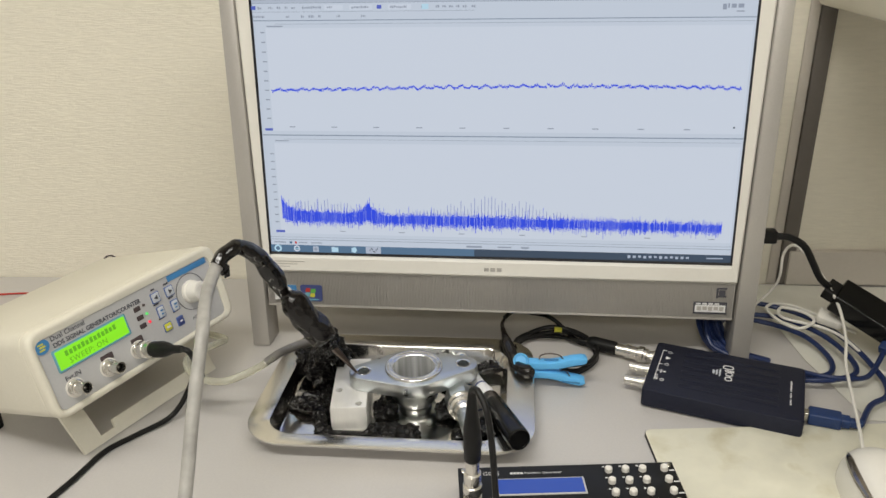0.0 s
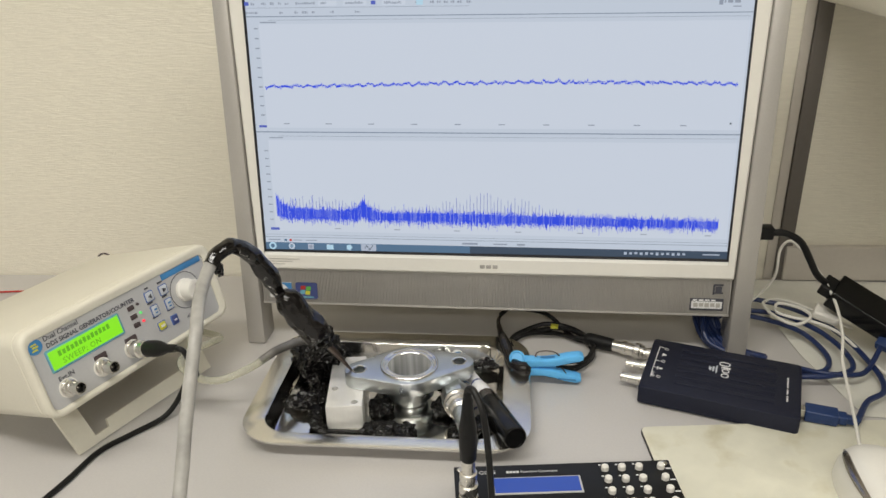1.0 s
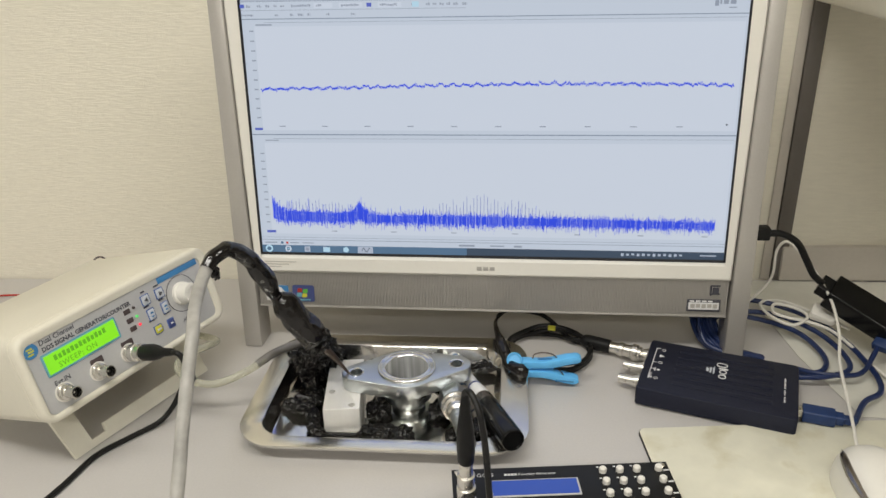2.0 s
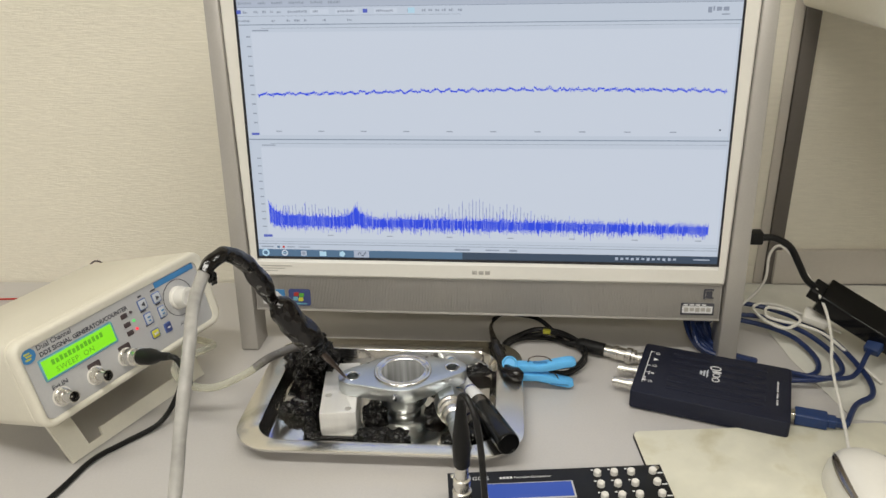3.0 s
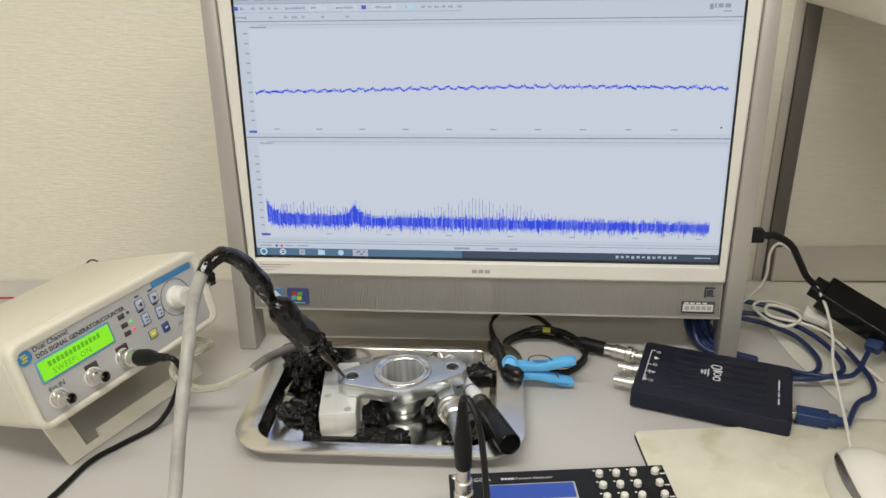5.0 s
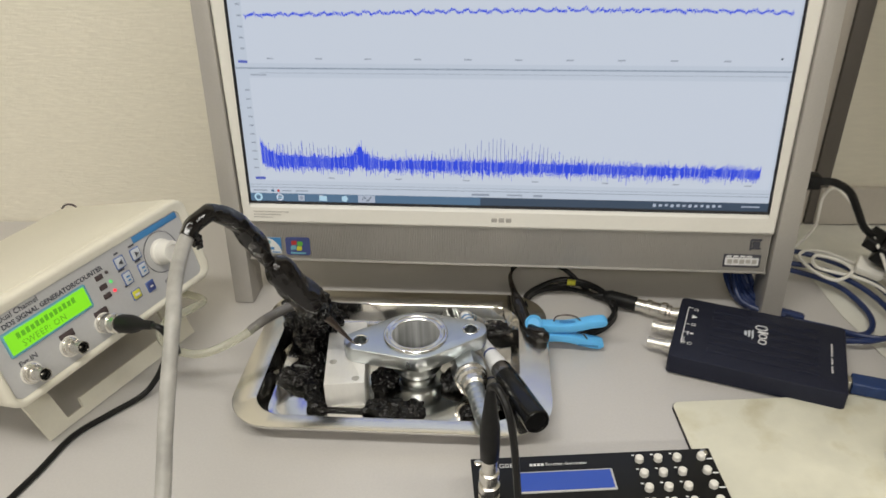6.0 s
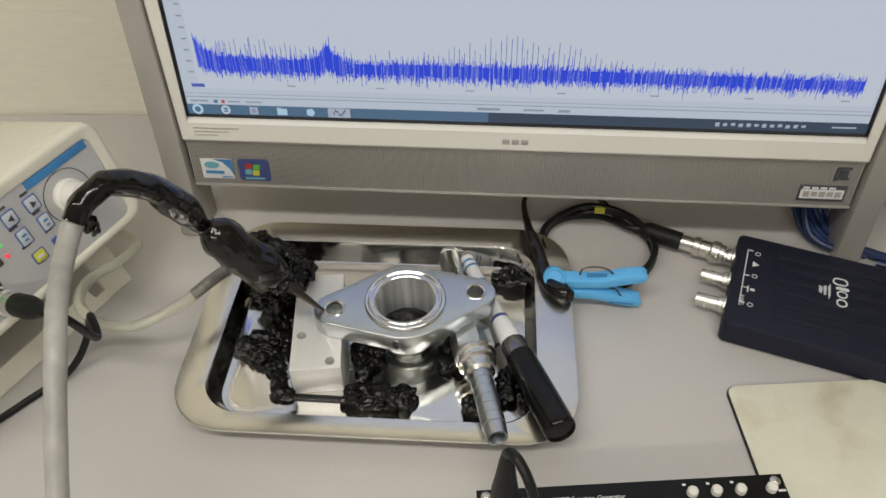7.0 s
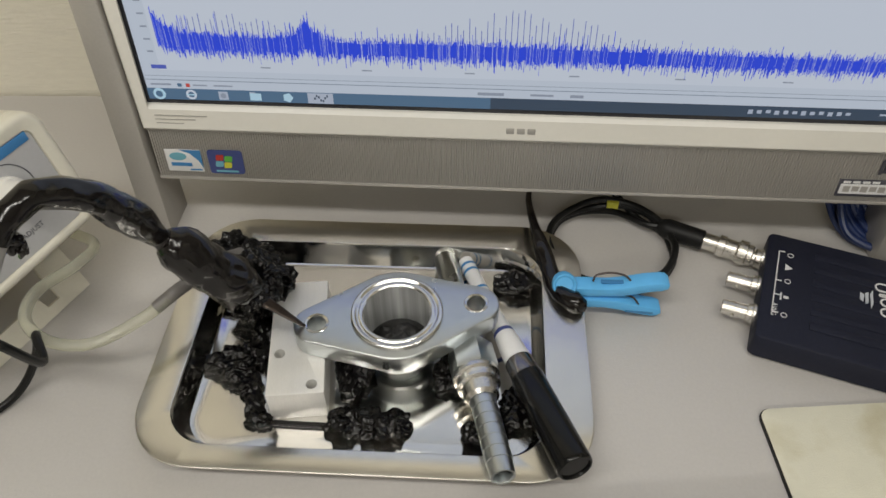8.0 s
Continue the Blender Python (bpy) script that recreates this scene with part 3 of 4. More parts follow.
part("badge", moved(prism([(0.0068 * math.cos(a), 0.0062 * math.sin(a)) for a in np.linspace(0, 2 * math.pi, 33)[:-1]], 0, 0.0006), gpose(0.0118, 0.0630, 0.0020)), PRINT_BLUE, panel, "round blue badge")
part("badge_mark", moved(merge(box(-0.003, 0.002, 0.0012, 0.0024, 0, 0.0008), box(-0.002, 0.003, -0.0012, 0.0002, 0, 0.0008), box(-0.003, 0.002, -0.0036, -0.0024, 0, 0.0008)), gpose(0.0118, 0.0632, 0.0019)), KEY_YELLOW, panel)
words("Dual Channel", 0.0060, PRINT_DARK, panel, gpose(0.0207, 0.0632), bold=0.00008)
words("DDS SIGNAL GENERATOR/COUNTER", 0.00535, PRINT_DARK, panel, gpose(0.0212, 0.0573), bold=0.00016)
words("Ext.IN", 0.0058, PRINT_DARK, panel, gpose(0.0195, 0.0272), bold=0.00010)
words("ADJUST", 0.0045, PRINT_DARK, panel, gpose(0.158, 0.0170))
for a, b in ((0.0604, 0.0280), (0.0931, 0.0276)):
    part("socket_tag", gbox(a - 0.0062, a + 0.0062, b - 0.0030, b + 0.0030, 0.0014, 0.0024, 0.0008), KEY_BROWN, panel, "dark printed tag")
for k, (b, led) in enumerate(((0.0531, KEY_BROWN), (0.0446, LED_GREEN), (0.0366, LED_RED))):
    part("mode_tag", gbox(0.1010, 0.1080, b - 0.0022, b + 0.0022, 0.0014, 0.0024, 0.0006), KEY_BROWN, panel)
    part("indicator", moved(lathe([(0.0013, -0.001), (0.0013, 0.0006), (0.0007, 0.0012)], 12, True, True), gpose(0.1122, b + 0.0006, 0.0016)), led, panel)
    part("key_caption", gbox(0.1245 if k < 1 else 0.122, 0.1285 if k < 1 else 0.128, 0.0618 - k * 0.0140, 0.0632 - k * 0.0140, 0.0016, 0.0022, 0), PRINT_DARK, panel)
    part("key_caption", gbox(0.1395, 0.1450, 0.0610 - k * 0.0140, 0.0624 - k * 0.0140, 0.0016, 0.0022, 0), PRINT_DARK, panel)


def key(a, b, w, h, mat, label):
    part("key_outline", gbox(a - w - 0.0006, a + w + 0.0006, b - h - 0.0006, b + h + 0.0006, 0.0013, 0.0024, 0.0009), KEY_RING, panel)
    return part("key", gbox(a - w, a + w, b - h, b + h, 0.0006, 0.0024, 0.0010), mat, panel, label)


key(0.1266, 0.0546, 0.0042, 0.0044, KEY_LIGHT, "pale arrow key")
key(0.1432, 0.0539, 0.0042, 0.0044, KEY_LIGHT, "pale arrow key")
key(0.1272, 0.0399, 0.0036, 0.0050, KEY_LIGHT, "pale key")
key(0.1438, 0.0391, 0.0036, 0.0050, KEY_LIGHT, "pale key")
key(0.1285, 0.0240, 0.0040, 0.0036, KEY_YELLOW, "yellow key")
key(0.1437, 0.0229, 0.0034, 0.0040, KEY_NAVY, "dark blue key")
for a, b, d in ((0.1266, 0.0546, -1), (0.1432, 0.0539, 1)):
    part("key_arrow", moved(prism([(-0.0014 * d, -0.0022), (-0.0014 * d, 0.0022), (0.0024 * d, 0)], 0, 0.0004), gpose(a, b, 0.0005)), PRINT_DARK, panel)
for a, b in ((0.1272, 0.0399), (0.1438, 0.0391)):
    part("key_mark", merge(gbox(a - 0.0016, a + 0.0016, b + 0.0008, b + 0.0022, 0.0003, 0.0008, 0), gbox(a - 0.0012, a + 0.0012, b - 0.0024, b - 0.0012, 0.0003, 0.0008, 0)), PRINT_BLUE, panel)
part("key_mark", gbox(0.1262, 0.1308, 0.0230, 0.0250, 0.0003, 0.0008, 0), PRINT_WHITE, panel)
part("key_mark", gbox(0.1422, 0.1452, 0.0222, 0.0236, 0.0003, 0.0008, 0), PRINT_WHITE, panel)
knob_prof = [(0.0112, 0.0), (0.0110, 0.003), (0.0098, 0.004), (0.0094, 0.014), (0.0090, 0.0155), (0.0060, 0.0158), (0.0052, 0.0148), (0.0001, 0.0146)]
part("knob_scale", moved(lathe([(0.0178, 0), (0.0178, 0.0003), (0.0173, 0.0003), (0.0173, 0)], 56), gpose(0.1668, 0.0432, 0.0022)), PRINT_DARK, panel)
part("knob", moved(lathe(knob_prof, 36, True), gpose(0.1668, 0.0432, 0.0022)), WHITE_PLASTIC, gen, "off-white turning knob")


def socket(parent, m, length=0.017):
    s = part("bnc_socket", moved(lathe([(0.0072, 0), (0.0072, 0.0016), (0.0063, 0.0022), (0.0063, 0.005), (0.0049, 0.0055), (0.0049, length), (0.0042, length), (0.0042, 0.004), (0.0001, 0.004)], 28, True), m), NICKEL, parent, "nickel-plated socket")
    part("bayonet_stud", moved(merge(moved(lathe([(0.0012, 0.0045), (0.0012, 0.0064)], 10, True, True), pose(0, 0, length * 0.66, 90)), moved(lathe([(0.0012, 0.0045), (0.0012, 0.0064)], 10, True, True), pose(0, 0, length * 0.66, -90))), m), NICKEL, s)
    part("contact", moved(merge(lathe([(0.0034, 0.0042), (0.0034, length * 0.7), (0.0014, length * 0.7), (0.0012, length * 0.55)], 16, False, True)), m), RUBBER, s)
    part("centre_pin", moved(lathe([(0.0009, length * 0.5), (0.0009, length * 0.78), (0.0004, length * 0.80)], 10, True, True), m), NICKEL, s)
    return s


for a in (0.0245, 0.0585, 0.0915):
    socket(gen, gpose(a, 0.0195, 0.0024))
    part("socket_seat", moved(lathe([(0.0084, 0), (0.0084, 0.0012), (0.0073, 0.0012)], 28, True), gpose(a, 0.0195, 0.0024)), WHITE_PLASTIC, panel)
# folding stand under the front
foot_l, foot_r = G.inverted() @ Vector((-0.2862, 0.5345, 0.001)), G.inverted() @ Vector((-0.2245, 0.6805, 0.001))
top_l, top_r = Vector((foot_l.x - 0.004, 0.05, -0.0005)), Vector((foot_r.x + 0.004, 0.05, -0.0005))
out = (top_r - top_l).cross(foot_l - top_l).normalized() * 0.0035


def plate(corners, mat, name, label=""):
    return part(name, loft([[c for c in corners], [c + out for c in corners]]), mat, stand, label)


def between(s, t):
    return top_l.lerp(top_r, s).lerp(foot_l.lerp(foot_r, s), t)


stand = part("stand", loft([[between(0, 0.87), between(1, 0.87), between(1, 1), between(0, 1)], [c + out for c in (between(0, 0.87), between(1, 0.87), between(1, 1), between(0, 1))]]), CREAM, gen, "cream folding stand")
plate([between(0, 0), between(0.13, 0), between(0.13, 0.87), between(0, 0.87)], CREAM, "stand_arm")
plate([between(0.87, 0), between(1, 0), between(1, 0.87), between(0.87, 0.87)], CREAM, "stand_arm")
# slots of the stand, their shade put into thin darker strips on its face
part("slot_shade", loft([[c + out * 1.02 for c in (between(0.045, 0.30), between(0.065, 0.30), between(0.065, 0.62), between(0.045, 0.62))],
                               [c + out * 1.12 for c in (between(0.045, 0.30), between(0.065, 0.30), between(0.065, 0.62), between(0.045, 0.62))]]), KEY_BROWN, stand, "thin dark strip for the shade of a narrow slot")
part("slot_shade", loft([[c + out * 1.02 for c in (between(0.08, 0.90), between(0.15, 0.90), between(0.15, 0.915), between(0.08, 0.915))],
                         [c + out * 1.12 for c in (between(0.08, 0.90), between(0.15, 0.90), between(0.15, 0.915), between(0.08, 0.915))]]), DUCT, stand)
plate([between(0.235, 0.73), between(0.80, 0.73), between(0.81, 0.87), between(0.225, 0.87)], CREAM, "stand_step")
for a in (0.02, GW - 0.02):
    q = G @ Vector((a, GD - 0.02, 0))
    part("rear_foot", moved(lathe([(0.007, -q.z + 0.0005), (0.0075, -0.001), (0.0075, 0.004)], 20, True, True), G.inverted() @ Matrix.Translation(q)), RUBBER, gen)

# ---- the stainless tray and what lies in it ----
TX, TY, TA, TB = -0.0265, 0.6366, 0.1215, 0.0923
tray = thing("instrument_tray", "polished stainless steel instrument tray lying on the desk", "tray", pose(TX, TY, 0, 0, 0, 0.8))


def tray_ring(ins, z, r, outer=False):
    if outer:
        return [(x + 0.0030, y + 0.0036, z) for x, y in rrect(0.1290 - ins, 0.0948 - ins, r, 8)]
    return [(x, y, z) for x, y in rrect(TA - ins, TB - ins, r, 8)]


floor_top = [tray_ring(*q) for q in ((0.030, 0.0024, 0.012), (0.0235, 0.0024, 0.016), (0.0215, 0.0030, 0.018))]
part("tray_floor", loft([tray_ring(0.0235, 0.0006, 0.017)] + floor_top[::-1]), STEEL, tray, angle=40)
part("tray_wall", loft([tray_ring(*q) for q in ((0.0215, 0.0030, 0.018), (0.0205, 0.0050, 0.020), (0.0162, 0.0155, 0.024), (0.0152, 0.0172, 0.025), (0.0160, 0.0160, 0.026), (0.0212, 0.0040, 0.021), (0.0235, 0.0006, 0.017))], False, False), STEEL, tray, angle=50)
part("tray_rim", loft([tray_ring(0.0152, 0.0172, 0.025), tray_ring(0.0146, 0.0174, 0.027), tray_ring(0.0010, 0.0170, 0.0370, True), tray_ring(0.0002, 0.0167, 0.0378, True), tray_ring(0.0, 0.0160, 0.038, True), tray_ring(0.0016, 0.0132, 0.0365, True),
                       tray_ring(0.0024, 0.0132, 0.0357, True), tray_ring(0.0014, 0.0158, 0.0366, True), tray_ring(0.0030, 0.0162, 0.035, True), tray_ring(0.0146, 0.0166, 0.028), tray_ring(0.0152, 0.0160, 0.026)], False, False), RIM, tray, "broad polished rim with a folded edge", angle=30)

block = thing("aluminium_block", "milled aluminium block with drilled holes, standing in the tray", "metal block", pose(-0.0668, 0.6275, 0.0024, 0, 0, 8.2))
holes = [moved(lathe([(0.0032, -0.020), (0.0032, 0.004)], 20, True, True), pose(x, y, 0.0246)) for x, y in ((-0.0102, -0.0130), (0.0092, -0.0355))]
part("block_body", cut(box(-0.0163, 0.0163, -0.0415, 0.0415, 0, 0.0246, 0.0005), *holes), ALUMINIUM, block, angle=25)

# flange: a diamond plate with a bore, two bolt holes and a raised ring
FX, FY, FZ, FTURN = -0.0080, 0.6362, 0.0272, 12.6
TH = 0.0138
flange = thing("pipe_flange", "zinc-plated two-bolt pipe flange with a machined ring, resting on the block", "pipe flange", pose(FX, FY, FZ, 0, 0, FTURN))
outline = []
R0, R1, LX = 0.0325, 0.0135, 0.0470
lean = math.acos((R0 - R1) / LX)
for c, r, a0, a1 in ((LX, R1, -lean, lean), (0, R0, lean, math.pi - lean), (-LX, R1, math.pi - lean, math.pi + lean), (0, R0, math.pi + lean, 2 * math.pi - lean)):
    for k in range(13):
        a = a0 + (a1 - a0) * k / 12
        outline.append((c + r * math.cos(a), r * math.sin(a)))
cuts = [moved(lathe([(r, -0.01), (r, 0.03)], 40, True, True), pose(x, 0, 0)) for x, r in ((0, 0.0212), (LX, 0.0056), (-LX, 0.0056))]
part("plate", cut(prism(outline, 0, TH, 0.0009, 3), *cuts), ZINC, flange, angle=30)
for x in (LX, -LX):
    part("hole_chamfer", moved(lathe([(0.0056, TH - 0.0015), (0.0056, TH), (0.0068, TH + 0.0004), (0.0072, TH + 0.0001)], 32), pose(x, 0, 0)), TURNED, flange)
part("raised_ring", lathe([(r, TH + h) for r, h in ((0.0273, -0.0002), (0.0271, 0.0013), (0.0265, 0.0021), (0.0255, 0.0025), (0.0245, 0.0021), (0.0238, 0.0012), (0.0229, 0.0009), (0.0223, 0.0015), (0.0214, 0.0019), (0.0204, 0.0016), (0.0197, 0.0008))], 64), TURNED, flange, "bright turned sealing ring", angle=70)
part("bore", lathe([(0.0197, TH + 0.0008), (0.0196, 0.0), (0.0196, -0.0160)], 64), BORE, flange, "satin machined bore, reflection streaks put into its colour")
part("bore_bottom", lathe([(0.0196, -0.0160), (0.0190, -0.0163), (0.00002, -0.0163)], 40), RUBBER, flange, "dark bottom of the bore")
part("pipe_stub", lathe([(0.0225, 0.0002), (0.0222, -0.0160), (0.0210, -0.0172), (0.0160, -0.0176), (0.0160, -0.0232), (0.0150, -0.0246), (0.0126, -0.0246)], 56), ZINC, flange, "polished pipe stub under the plate")

# hose fitting lying under the flange
FA, FB = Vector((0.0150, 0.7085, 0.0105)), Vector((0.0560, 0.5440, 0.0272))
fit_m = axis_pose(FA, FB)
fitting = thing("hose_fitting", "zinc-plated hose fitting with hex nut, leaning on the tray rim", "hose fitting", fit_m)
LEN = (FB - FA).length
part("pipe", lathe([(0.0050, 0.004), (0.0050, 0.0), (0.0072, 0.0), (0.0078, 0.001), (0.0078, 0.086)], 32, True), ZINC, fitting)
part("hex_nut", prism([(0.0142 * math.cos(a), 0.0142 * math.sin(a)) for a in np.linspace(0.3, 2 * math.pi + 0.3, 7)[:-1]], 0.0820, 0.1020, 0.0014), ZINC, fitting, "zinc-plated hexagon nut")
part("collar", lathe([(0.0100, 0.1018), (0.0134, 0.1022), (0.0136, 0.1050), (0.0118, 0.1060), (0.0116, 0.1080), (0.0126, 0.1088), (0.0126, 0.1110), (0.0104, 0.1120), (0.0100, 0.1190), (0.0080, 0.1210)], 36, True), NICKEL, fitting, "bright stepped collar")
barbs = [(0.0080, 0.1205)]
z = 0.1210
while z < LEN - 0.008:
    barbs += [(0.0074, z), (0.0074, z + 0.0056), (0.0070, z + 0.0058), (0.0070, z + 0.0067)]
    z += 0.0070
barbs += [(0.0070, LEN - 0.006), (0.0066, LEN), (0.0054, LEN), (0.0050, LEN - 0.001), (0.0050, LEN - 0.03)]
part("nipple", lathe(barbs, 32, False, True), ZINC, fitting, "barbed hose nipple", angle=30)

# marker pen
MA, MB = Vector((0.0285, 0.7075, 0.0105)), Vector((0.0930, 0.5503, 0.0284))
marker = thing("marker_pen", "black and white marker pen leaning on the tray rim", "marker pen", axis_pose(MA, MB))
ML = (MB - MA).length
part("barrel", lathe([(0.0042, 0.0), (0.0050, 0.0008), (0.0053, 0.055), (0.0058, 0.0700)], 32, True), MARKER_WHITE, marker)
for z0 in (0.006, 0.012, 0.030):
    part("barrel_stripe", lathe([(0.00535, z0), (0.00535, z0 + 0.0022)], 32), PRINT_BLUE, marker)
part("blue_ring", lathe([(0.0059, 0.0695), (0.0063, 0.0700), (0.0065, 0.0722), (0.0064, 0.0727)], 32), KEY_NAVY, marker, "dark blue ring")
part("shoulder", lathe([(0.0063, 0.0724), (0.0074, 0.0820), (0.0080, 0.0945), (0.0080, 0.0965)], 32), MARKER_WHITE, marker)
part("collar_band", lathe([(0.0084, 0.0945), (0.0086, 0.0952), (0.0090, 0.1070), (0.0090, 0.1080)], 32, True), BAND, marker, "shiny dark grey band")
part("cap", lathe([(0.0093, 0.1070), (0.0095, 0.1076), (0.0101, ML - 0.003), (0.0099, ML - 0.001), (0.0092, ML), (0.0084, ML), (0.0080, ML - 0.0012), (0.0001, ML - 0.0012)], 36, True), MARKER_BLACK, marker, "glossy black cap")

# crumpled black tape scraps
SCRAP = "crumpled wad of sticky black tape in the tray"


def scrap(bm, label=SCRAP):
    """Each connected wad becomes a thing of its own; crumbs are dropped."""
    whole = fuse(bm, 0.0006)
    whole.verts.ensure_lookup_table()
    whole.verts.index_update()
    left, islands = set(whole.verts), []
    while left:
        stack, found = [left.pop()], set()
        while stack:
            v = stack.pop()
            found.add(v)
            for e in v.link_edges:
                o = e.other_vert(v)
                if o in left:
                    left.discard(o)
                    stack.append(o)
        islands.append(found)
    most = max(len(f) for f in islands)
    for found in islands:
        if len(found) > 0.15 * most:
            piece = whole.copy()
            piece.verts.ensure_lookup_table()
            keep = {v.index for v in found}
            bmesh.ops.delete(piece, geom=[v for v in piece.verts if v.index not in keep], context="VERTS")
            tagged(part("tape_wad", piece, PUTTY, None, label, angle=55), label, "tape wad", "black tape wads")
    whole.free()


scrap(merge(lump(-0.108, 0.618, 0.008, 0.015, 0.012, 0.008, 1, 0.003), lump(-0.093, 0.640, 0.007, 0.007, 0.012, 0.007, 2, 0.003), lump(-0.097, 0.629, 0.007, 0.008, 0.010, 0.007, 16, 0.003), lump(-0.094, 0.604, 0.006, 0.0065, 0.010, 0.005, 3, 0.003),
            lump(-0.089, 0.591, 0.005, 0.0060, 0.009, 0.004, 14, 0.003), lump(-0.083, 0.582, 0.005, 0.008, 0.005, 0.004, 4, 0.003)), "crumpled strip of black tape beside the aluminium block")
scrap(merge(lump(-0.035, 0.583, 0.007, 0.012, 0.009, 0.006, 5, 0.003), lump(-0.018, 0.582, 0.007, 0.013, 0.010, 0.006, 6, 0.003), lump(-0.004, 0.583, 0.007, 0.009, 0.009, 0.006, 7, 0.003)), "crumpled roll of black tape along the tray floor")
scrap(lump(-0.0078, 0.6362, 0.0125, 0.0165, 0.0135, 0.0028, 15), "scrap of black tape at the bottom of the flange bore")
scrap(lump(0.060, 0.692, 0.008, 0.0115, 0.009, 0.006, 8, 0.003))
scrap(merge(lump(0.043, 0.580, 0.008, 0.010, 0.008, 0.006, 9, 0.003), lump(0.064, 0.597, 0.006, 0.011, 0.013, 0.004, 10, 0.003)))
scrap(merge(lump(-0.034, 0.618, 0.008, 0.012, 0.014, 0.006, 11, 0.003), lump(0.024, 0.618, 0.008, 0.010, 0.012, 0.007, 12, 0.003), lump(0.022, 0.668, 0.008, 0.010, 0.008, 0.005, 13, 0.003)), "black tape packed under the flange")
scrap(box(-0.079, -0.036, 0.5795, 0.5830, 0.0026, 0.0050, 0.0006), "narrow black strip of tape on the tray floor")

# ---- taped probe ----
probe = thing("taped_probe", "needle probe wrapped in black tape, on a thick grey cable", "probe")
part("grip", tube([(-0.1462, 0.5495, 0.1815, 0.0059), (-0.1435, 0.5560, 0.1868, 0.0062), (-0.1385, 0.5645, 0.1892, 0.0064), (-0.1349, 0.5708, 0.1882, 0.0066), (-0.1286, 0.5820, 0.1792, 0.0068), (-0.1228, 0.5922, 0.1629, 0.0080),
                   (-0.1190, 0.5990, 0.1478, 0.0086), (-0.1160, 0.6040, 0.1345, 0.0060), (-0.1140, 0.6055, 0.1290, 0.0052), (-0.1118, 0.6062, 0.1262, 0.0082), (-0.1070, 0.6075, 0.1195, 0.0116), (-0.0990, 0.6100, 0.1050, 0.0126), (-0.0915, 0.6130, 0.0910, 0.0134),
                   (-0.0862, 0.6155, 0.0825, 0.0128), (-0.0835, 0.6165, 0.0775, 0.0070)], n=40, per=16, rough=0.19, seed=3), TAPE, probe, "black vinyl tape wrapping", angle=60)
part("needle", tube([(-0.0860, 0.6155, 0.0815, 0.0038), (-0.0812, 0.6180, 0.0726, 0.0035), (-0.0730, 0.6200, 0.0610, 0.0028), (-0.0600, 0.6238, 0.0400, 0.0010)], n=14), DARK_STEEL, probe, "dark steel needle")
part("loose_tape_end", merge(lump(-0.1440, 0.5540, 0.1785, 0.0045, 0.0050, 0.0060, 41, amount=0.5), lump(-0.1415, 0.5560, 0.1735, 0.0028, 0.0030, 0.0055, 42, amount=0.5)), TAPE, probe, "ragged end of the tape wrapping", angle=60)
part("collar_scrap", merge(lump(-0.0850, 0.6200, 0.0760, 0.0090, 0.0100, 0.0100, 21, amount=0.5), lump(-0.0880, 0.6330, 0.0690, 0.0110, 0.0110, 0.0110, 22, amount=0.5), lump(-0.0800, 0.6350, 0.0620, 0.0070, 0.0090, 0.0070, 23, amount=0.5)), PUTTY, probe, "ragged black tape ends", angle=60)
part("grey_cable", tube([(-0.1450, 0.5530, 0.1845, 0.0046), (-0.1475, 0.5440, 0.1775, 0.0050), (-0.1445, 0.5180, 0.1690, 0.0048), (-0.1375, 0.4900, 0.1570, 0.0048), (-0.1355, 0.4690, 0.1370, 0.0048), (-0.1335, 0.4450, 0.1110, 0.0048),
                         (-0.1290, 0.4090, 0.0740, 0.0048), (-0.125, 0.365, 0.034, 0.0048), (-0.122, 0.32, 0.010, 0.0048), (-0.12, 0.27, 0.0056, 0.0048), (-0.13, 0.15, 0.0056, 0.0048)], n=20, rough=0.05, seed=5), TUBE_GREY, probe, "thick grey sheathed cable")
scrap(merge(lump(-0.116, 0.690, 0.015, 0.021, 0.019, 0.016, 31, 0.003, 0.3), lump(-0.103, 0.670, 0.025, 0.015, 0.015, 0.018, 32, 0.003, 0.35), lump(-0.127, 0.700, 0.020, 0.014, 0.014, 0.011, 33, 0.006, 0.35),
            lump(-0.096, 0.652, 0.044, 0.012, 0.014, 0.018, 34, None, 0.4), lump(-0.104, 0.660, 0.020, 0.015, 0.015, 0.018, 35, 0.003, 0.35), lump(-0.083, 0.664, 0.032, 0.008, 0.009, 0.008, 36, None, 0.5),
            lump(-0.090, 0.640, 0.058, 0.009, 0.010, 0.010, 37, None, 0.4)), "tall wad of black tape propping the probe in the tray corner")
hose = tagged(part("clear_hose", tube([(-0.2500, 0.7050, 0.0300), (-0.2150, 0.6900, 0.0320), (-0.2110, 0.6620, 0.0420), (-0.2230, 0.6350, 0.0470), (-0.2215, 0.6150, 0.0450), (-0.2050, 0.6050, 0.0390), (-0.1830, 0.6090, 0.0340), (-0.1560, 0.6250, 0.0400),
                                       (-0.1370, 0.6420, 0.0480), (-0.1230, 0.6680, 0.0430), (-0.1150, 0.6850, 0.0330)], 0.0036, n=14), HOSE_CLEAR, None), "", "hose")
